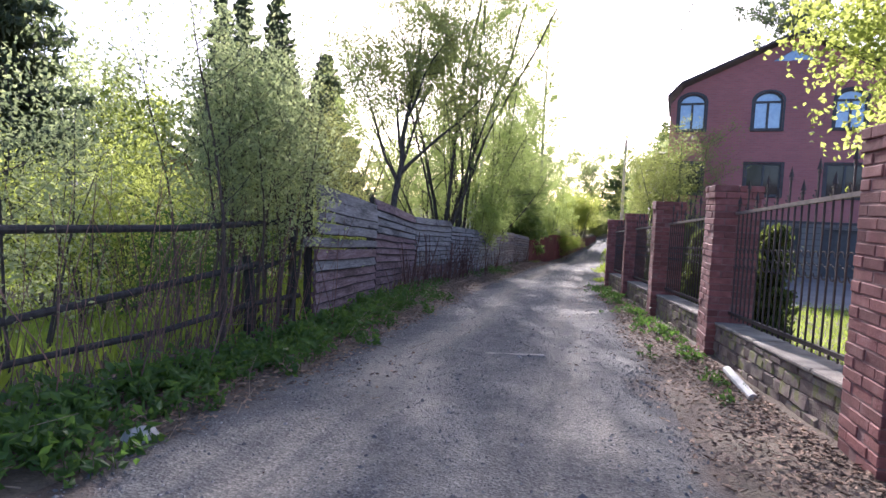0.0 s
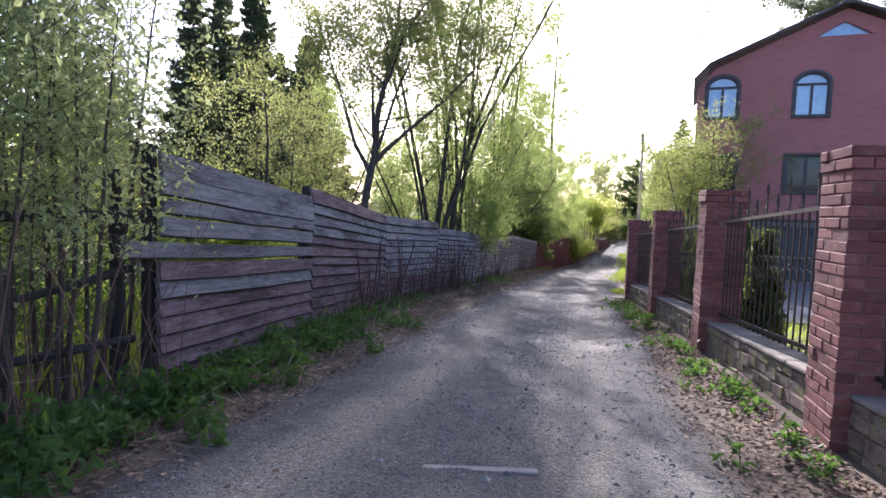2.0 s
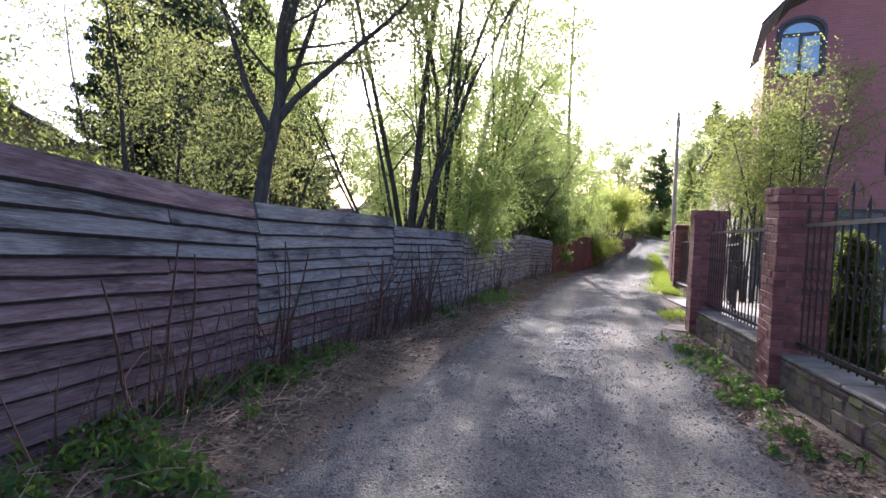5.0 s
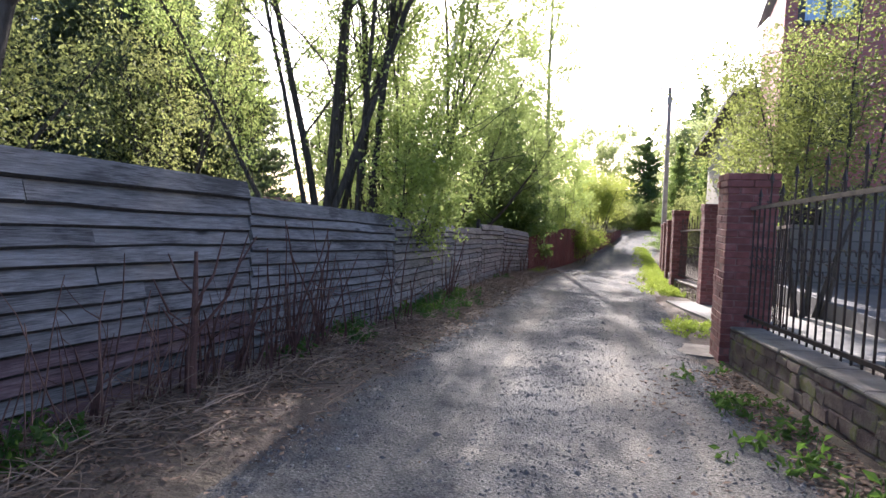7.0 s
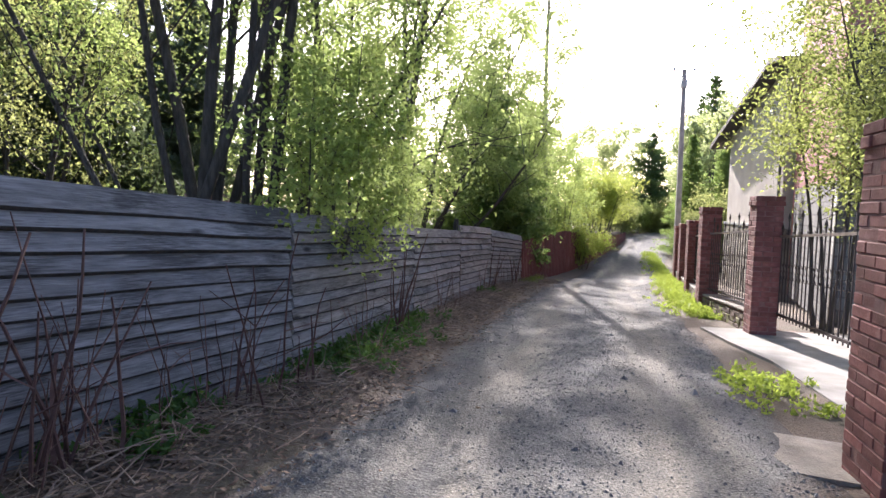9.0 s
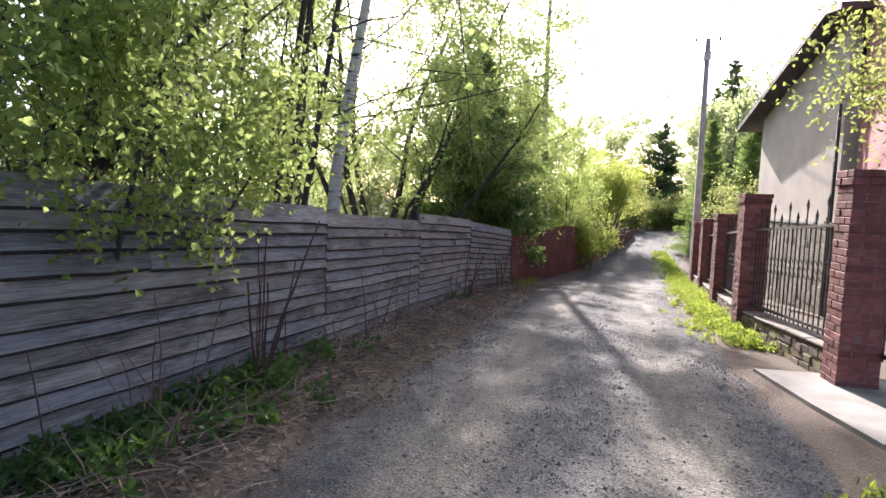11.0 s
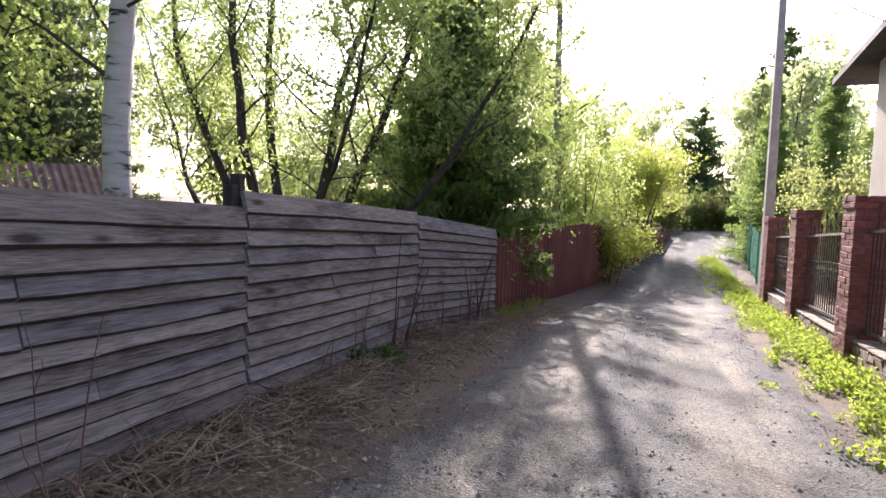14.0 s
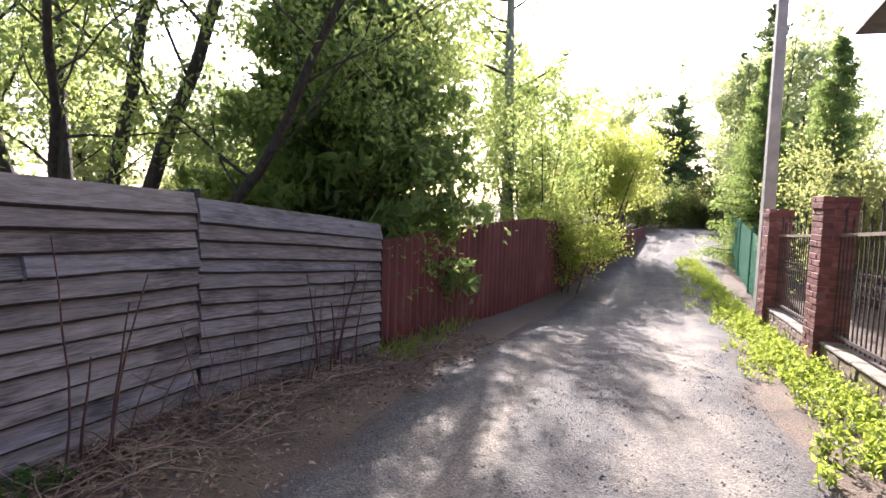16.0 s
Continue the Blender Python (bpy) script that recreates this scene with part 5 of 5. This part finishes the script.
def cable(a, b, sag, label, r=0.012):
    pts = []
    for i in range(25):
        t = i / 24
        p = Vector(a).lerp(Vector(b), t)
        p.z -= sag * 4 * t * (1 - t)
        pts.append(p)
    bm = bmesh.new()
    add_tube(bm, pts, r, 5)
    tagged(part("cable", bm, M["wire"]), label, "cable")


cable((3.3, 40.2, 6.1), (2.2, -6.0, 8.2), 0.7, "black overhead cable running along the lane", 0.016)
cable((3.3, 40.2, 6.0), (9.0, 70.0, 5.2), 0.5, "black overhead cable running along the lane")
cable((3.1, 40.2, 5.9), (8.4, 70.0, 5.0), 0.6, "black overhead cable running along the lane")
cable((3.2, 40.2, 5.8), (4.9, 36.0, 2.9), 0.15, "thin service cable to an outbuilding")


def mesh_fence():
    a, b = (3.35, 40.7), (4.1, 47.5)
    ob = thing("mesh_fence", (a[0], a[1], road_z(a[1])), "green wire mesh fence on thin posts", "fence")
    L = math.hypot(b[0] - a[0], b[1] - a[1])
    turn = Matrix.Rotation(math.atan2(-(b[0] - a[0]), b[1] - a[1]), 4, 'Z')
    sh = Matrix.Identity(4)
    sh[2][1] = (road_z(b[1]) - road_z(a[1])) / L
    for i in range(4):
        bm = bmesh.new()
        add_tube(bm, [(0, L * i / 3, -0.1), (0, L * i / 3, 1.55)], 0.03, 8)
        bmesh.ops.transform(bm, matrix=turn @ sh, verts=bm.verts)
        part("post", bm, M["green_mesh"], ob)
    lines = []
    n = 120
    for i in range(-24, n):
        for s in (1, -1):
            y0, y1 = L * i / n, L * (i + 24) / n
            p, q = (np.array([0, y0, 0.05]), np.array([0, y1, 1.45])) if s > 0 else (np.array([0, y0, 1.45]), np.array([0, y1, 0.05]))
            t0, t1 = max(0, -y0 / (y1 - y0)), min(1, (L - y0) / (y1 - y0))
            if t1 > t0:
                lines.append((np.array([p + (q - p) * t0, p + (q - p) * t1]), [0.007, 0.007]))
    v, f = tubes_np(lines, 3)
    me = mesh_np("wire_mesh", v, f)
    me.transform(turn @ sh)
    put("wire_mesh", me, M["green_mesh"], ob)


mesh_fence()


# ---- old rail fence in the thicket ----
def rail_fence():
    z0 = road_z(6.3)
    ob = thing("rail_fence", (-3.4, 6.3, z0), "old dark rail fence of rough poles", "fence")
    for i, y in enumerate((6.3, 5.3, 2.2, -0.9, -3.8)):
        bm = bmesh.new()
        g0, top = ground_z(-3.4, y) - z0, (1.72, 0.95, 1.3, 1.35, 1.4)[i]
        add_tube(bm, [(0.0, y - 6.3, g0 - 0.1), (0.02, y - 6.3, g0 + 0.6), (-0.02 - 0.02 * i, y - 6.3, g0 + top)], [0.06, 0.055, 0.045], 8)
        part("post", bm, M["dark_wood"], ob)
    for ends in (((6.5, 1.04), (3.97, 1.01), (0.5, 1.10), (-3.9, 1.25)), ((5.4, 0.56), (3.72, 0.51), (1.2, 0.42), (-1.0, 0.5)), ((6.4, 0.62), (5.9, 0.55), (5.2, 0.47)), ((6.4, 0.05), (5.2, 0.12), (3.8, 0.10), (2.0, 0.2))):
        bm = bmesh.new()
        add_tube(bm, [(0.06 + 0.012 * (k % 2), y - 6.3, z - z0) for k, (y, z) in enumerate(ends)], [0.036 - 0.004 * k for k in range(len(ends))], 8)
        part("rail", bm, M["dark_wood"], ob)
    bm = bmesh.new()
    add_tube(bm, [(0, 0, 0.05), (-0.02, 0.9, 0.06), (0.03, 1.8, 0.03), (0.06, 2.9, 0.05)], [0.075, 0.07, 0.066, 0.055], 9)
    tagged(part("fallen_beam", bm, M["dark_wood"]), "rotten dark beam lying among green weeds", "beam").matrix_world = pose(-2.95, 1.7, ground_z(-2.95, 1.7), -2.5, 0, 0)


rail_fence()


# ---- plants and litter on the verges ----
def weeds(name, rng, spots, height, leaf, per, material, label, stalk=True):
    centres, lines = [], []
    for x, y, s in spots:
        z = max(ground_z(x, y), road_z(y) - 0.03)
        for _ in range(int(3 * s) + 1):
            h = height * s * rng.uniform(0.5, 1.2)
            p = grow(rng, (x + rng.normal(0, 0.06), y + rng.normal(0, 0.06), z), (rng.normal(0, 0.3), rng.normal(0, 0.3), 1), h, 4, 0.1, 0)
            lines.append((p, np.linspace(0.004, 0.002, 5)))
            m = int(per * rng.uniform(0.6, 1.3))
            kk = rng.uniform(0.4, 3.999, m)
            ai = kk.astype(int)
            bi = (kk - ai)[:, None]
            centres.append(p[ai] * (1 - bi) + p[ai + 1] * bi + rng.normal(0, leaf * 0.55, (m, 3)) * [1, 1, 0.4])
    v, f = leaves_np(rng, np.concatenate(centres), leaf, leaf * 0.5, 0.1)
    f2 = f
    if stalk:
        v2, f2 = tubes_np(lines, 4)
        v, f2 = np.concatenate([v, v2]), np.concatenate([f, f2 + len(v)])
    return tagged(put(name, mesh_np(name, v, f2), material), label, "plants", kind="stuff")


rg = np.random.default_rng(77)


def fence_x(y):
    return float(np.interp(y, [f[0] for f in FENCE], [f[1] for f in FENCE]))


def wall_x(y):
    return float(np.interp(y, [p[1] for p in PILLARS], [p[0] for p in PILLARS]))


spots = []
for _ in range(330):
    y = rg.uniform(1.0, 11.0)
    spots.append((fence_x(y) + 0.15 + abs(rg.normal(0, 0.38)), y, rg.uniform(0.5, 1.1)))
for cy, n in ((12.4, 30), (13.6, 18), (18.3, 16), (20.8, 45), (22.0, 40), (23.2, 20), (30.0, 8)):
    for _ in range(n):
        y = rg.normal(cy, 0.5)
        spots.append((fence_x(y) + 0.1 + abs(rg.normal(0, 0.28)), y, rg.uniform(0.4, 0.9)))
weeds("weeds", rg, spots, 0.28, 0.085, 13, M["weed"], "green nettles and ground elder along a plank fence")
spots = [(wall_x(y) - 0.1 - abs(rg.normal(0, 0.28)), y, rg.uniform(0.3, 0.8)) for y in rg.normal(10.5, 2.6, 48)] + [(wall_x(y) - 0.1 - abs(rg.normal(0, 0.2)), y, rg.uniform(0.3, 0.8)) for y in rg.normal(15.5, 1.3, 30)]
weeds("verge_weeds", rg, spots, 0.24, 0.08, 10, M["weed"], "green weeds at the foot of a stone wall")
spots = [(wall_x(y) + 0.05 - abs(rg.normal(0, 0.33)), y, rg.uniform(0.5, 1.0)) for y in rg.uniform(26.8, 47, 760)] + [(rg.normal(1.3, 0.2), rg.normal(21.3, 0.4), rg.uniform(0.2, 0.5)) for _ in range(70)]
weeds("verge_weeds", rg, spots, 0.26, 0.058, 13, M["grass"], "bright sunlit weeds along the fence foot")


def blades(name, rng, n, box, height, material, label, where=None):
    x = rng.uniform(box[0], box[1], n)
    y = rng.uniform(box[2], box[3], n)
    z = np.array([ground_z(a, b) for a, b in zip(x, y)]) - 0.01
    base = np.stack([x, y, z], 1)
    a = rng.uniform(0, 2 * np.pi, n)
    side = np.stack([np.cos(a), np.sin(a), 0 * a], 1) * 0.008
    h = height * rng.uniform(0.5, 1.3, (n, 1))
    lean = rng.normal(0, 0.3, (n, 3)) * [1, 1, 0]
    up = np.array([[0, 0, 1.0]])
    v = np.stack([base - side, base + side, base + (up * 0.6 + lean * 0.4) * h + side * 0.7, base + (up + lean) * h], 1).reshape(-1, 3)
    return tagged(put(name, mesh_np(name, v, np.arange(n * 4).reshape(n, 4)), material), label, "grass", kind="stuff")


blades("meadow_grass", rg, 18000, (-12, -3.4, -3, 12), 0.26, M["grass"], "green spring meadow grass behind the rails")
blades("lawn", rg, 18000, (2.4, 7.0, 0, 16), 0.10, M["grass"], "short garden lawn behind the iron fence")
blades("verge_grass", rg, 5000, (-2.7, -1.9, 34, 60), 0.18, M["grass"], "grass strip at the foot of the sheet fence")


def stalks(name, rng, spots, length, radius, material, label, flat=False):
    lines = []
    for x, y in spots:
        z = ground_z(x, y)
        if flat:
            d = (rng.normal(), rng.normal(), abs(rng.normal(0, 0.15)))
            p = grow(rng, (x, y, z + rng.uniform(0.01, 0.07)), d, length * rng.uniform(0.3, 1.2), 4, 0.12, -0.03)
        else:
            p = grow(rng, (x, y, z), (rng.normal(0.05, 0.12), rng.normal(0, 0.2), 1), length * rng.uniform(0.4, 1.2), 5, 0.07, 0)
        r = radius * rng.uniform(0.5, 1.2)
        lines.append((p, np.linspace(r, r * 0.4, len(p))))
        if not flat and rng.random() < 0.6:
            q = p[rng.integers(2, 5)]
            lines.append((grow(rng, q, rng.normal(0, 1, 3) + [0, 0, 0.4], length * 0.35, 3, 0.15, 0), np.linspace(r * 0.5, r * 0.2, 4)))
    v, f = tubes_np(lines, 3)
    return tagged(put(name, mesh_np(name, v, f), material), label, "dry plants", kind="stuff")


sp = []
for cy, n in ((11.2, 16), (12.0, 18), (13.0, 18), (14.2, 20), (15.6, 26), (16.6, 22), (17.4, 18), (18.8, 10), (21.5, 8), (25.5, 6), (29.4, 5), (31.4, 8), (33.2, 7), (36.0, 10)):
    for _ in range(int(n * 1.3)):
        y = rg.normal(cy, 0.4)
        sp.append((fence_x(min(y, 34.5)) + 0.12 + abs(rg.normal(0, 0.18)) + max(0, y - 34.5) * 0.2, y))
stalks("dry_stalks", rg, sp, 0.85, 0.009, M["reed"], "dead upright reddish stalks against the fence")
sp = []
for cy, n in ((11.3, 5), (13.0, 6), (14.6, 4), (16.1, 9), (16.8, 12), (17.5, 9), (18.9, 5), (19.6, 4), (22.6, 9), (30.6, 4), (33.4, 4)):
    for _ in range(n):
        y = rg.normal(cy, 0.16)
        sp.append((fence_x(min(y, 34.5)) + 0.22 + abs(rg.normal(0, 0.12)), y))
stalks("canes", rg, sp, 1.25, 0.017, M["cane"], "thick dead red-brown canes against the fence")
sp = [(rg.normal(-3.3, 0.3), rg.uniform(1.5, 6.3)) for _ in range(170)]
stalks("dead_brush", rg, sp, 1.5, 0.007, M["reed"], "bare dead stems among the saplings")
sp = [(fence_x(y) + 0.15 + abs(rg.normal(0, 0.42)), y) for y in rg.uniform(7, 36, 5200)] + [(rg.normal(-2.6, 0.4), rg.uniform(1.5, 7)) for _ in range(120)]
stalks("fallen_stalks", rg, sp, 0.46, 0.0052, M["straw"], "tangle of dry fallen stalks along the fence foot", True)


def litter(rng):
    pts = []
    for _ in range(42000):
        y = rng.uniform(2, 36)
        pts.append((fence_x(y) + 0.1 + abs(rng.normal(0, 0.58)), y))
    for _ in range(11000):
        y = rng.uniform(1, 18)
        pts.append((wall_x(y) - abs(rng.normal(0, 0.45)), y))
    c = np.array([(x, y, max(ground_z(x, y), road_z(y) - 0.02 if abs(x - road_mid(y)) < 1.8 else -99) + rng.uniform(0.01, 0.035)) for x, y in pts])
    v, f = leaves_np(rng, c, 0.062, 0.034, 0.0)
    v = v.reshape(-1, 4, 3)
    v[:, :, 2] = c[:, None, 2] + (v[:, :, 2] - c[:, None, 2]) * 0.35
    tagged(put("leaf_litter", mesh_np("leaf_litter", v.reshape(-1, 3), f), M["litter"]), "brown fallen leaves on the verges", "leaves", kind="stuff")


litter(rg)


def pebbles(rng, n):
    y = 27 * rng.random(n) ** 1.0 + 0.5
    y = np.where(rng.random(n) < 0.35, y + 9, y)
    u = np.where(rng.random(n) < 0.45, rng.normal(0.0, 0.17, n), np.sign(rng.normal(0.15, 1, n)) * rng.normal(0.82, 0.15, n))
    u = np.where(rng.random(n) < 0.25, rng.uniform(-0.9, 0.9, n), u)
    s = 0.0068 * np.exp(rng.normal(0, 0.5, n))
    unit = np.array([(1, 0, -0.3), (-1, 0, -0.3), (0, 1, -0.3), (0, -1, -0.3), (0.15, 0.1, 0.9)], float)
    tri = np.array([(0, 2, 4), (2, 1, 4), (1, 3, 4), (3, 0, 4)])
    c = np.array([(road_mid(b) + a * road_half(b), b, road_surface(a, b)) for a, b in zip(u, y)])
    jig = rng.uniform(0.6, 1.3, (n, 5, 1)) * unit[None] * [1, 1, 0.6]
    a = rng.uniform(0, 6.28, n)
    rot = np.stack([np.stack([np.cos(a), -np.sin(a), 0 * a], 1), np.stack([np.sin(a), np.cos(a), 0 * a], 1), np.stack([0 * a, 0 * a, 0 * a + 1], 1)], 1)
    v = np.einsum('nij,nkj->nki', rot, jig) * s[:, None, None] + c[:, None, :]
    f = (np.arange(n)[:, None, None] * 5 + tri[None]).reshape(-1, 3)
    tagged(put("road_pebbles", mesh_np("road_pebbles", v.reshape(-1, 3), f), M["pebble"]), "loose grey gravel stones on the lane", "gravel", kind="stuff")


pebbles(rg, 90000)


# ---- odds and ends ----
bm = box_bm((-0.33, -0.03, 0), (0.33, 0.03, 0.02), 0.006)
o = tagged(part("plank", bm, M["concrete"]), "pale narrow board lying in the gravel", "board")
o.matrix_world = pose(-0.39, 5.75, road_z(5.75) + 0.004, 2, 0, 14)
bm = bmesh.new()
add_tube(bm, [(0, 0, 0), (0, 0.9, 0.01)], 0.042, 10)
o = tagged(part("pipe", bm, M["white"]), "short white plastic pipe beside the stone wall", "pipe")
o.matrix_world = pose(1.76, 4.8, road_z(5) + 0.03, 0, 0, 0)


def cut_sapling(x, y):
    z = ground_z(x, y)
    ob = thing("sapling", (x, y, z), "dead cut sapling with bare side shoots by the fence", "dead tree")
    bm = bmesh.new()
    add_tube(bm, [(0, 0, -0.05), (0.0, 0.01, 0.3), (0.02, 0.03, 0.47), (0.03, 0.05, 1.12)], [0.048, 0.042, 0.03, 0.014], 8)
    part("trunk", bm, M["cane"], ob)
    for a, h, l, up in ((200, 0.45, 0.3, 0.8), (30, 0.46, 0.5, 1.6), (250, 0.5, 0.4, 1.1), (80, 0.7, 0.4, 1.4), (190, 0.8, 0.25, 1.2), (330, 0.62, 0.25, 1.3)):
        c, d = math.cos(radians(a)), math.sin(radians(a))
        bm = bmesh.new()
        add_tube(bm, [(0.02, 0.03, h), (0.02 + c * l * 0.5, 0.03 + d * l * 0.5, h + l * up * 0.4), (0.02 + c * l * 0.8, 0.03 + d * l * 0.8, h + l * up)], [0.014, 0.010, 0.004], 6)
        part("branch", bm, M["cane"], ob)


cut_sapling(-3.24, 15.4)


# pale stone and a scrap of film by the weeds
rq = random.Random(9)
bm = bmesh.new()
bmesh.ops.create_icosphere(bm, subdivisions=2, radius=0.085)
for v in bm.verts:
    v.co = Vector((v.co.x * 1.2, v.co.y, v.co.z * 0.7)) * rq.uniform(0.88, 1.1)
tagged(part("stone", bm, M["white"]), "pale rounded stone lying by green weeds", "stone").matrix_world = pose(-2.2, 2.22, ground_z(-2.2, 2.22) + 0.035, 0, 0, 30)
bm = bmesh.new()
bmesh.ops.create_grid(bm, x_segments=9, y_segments=6, size=0.5)
for v in bm.verts:
    v.co = Vector((v.co.x * 0.34, v.co.y * 0.2, rq.uniform(0.0, 0.022)))
bmesh.ops.solidify(bm, geom=bm.faces[:], thickness=0.003)
tagged(part("plastic_scrap", bm, M["concrete"]), "crumpled scrap of grey plastic film on the verge", "litter").matrix_world = pose(-2.0, 2.56, ground_z(-2.0, 2.56) + 0.01, 0, 0, 25)
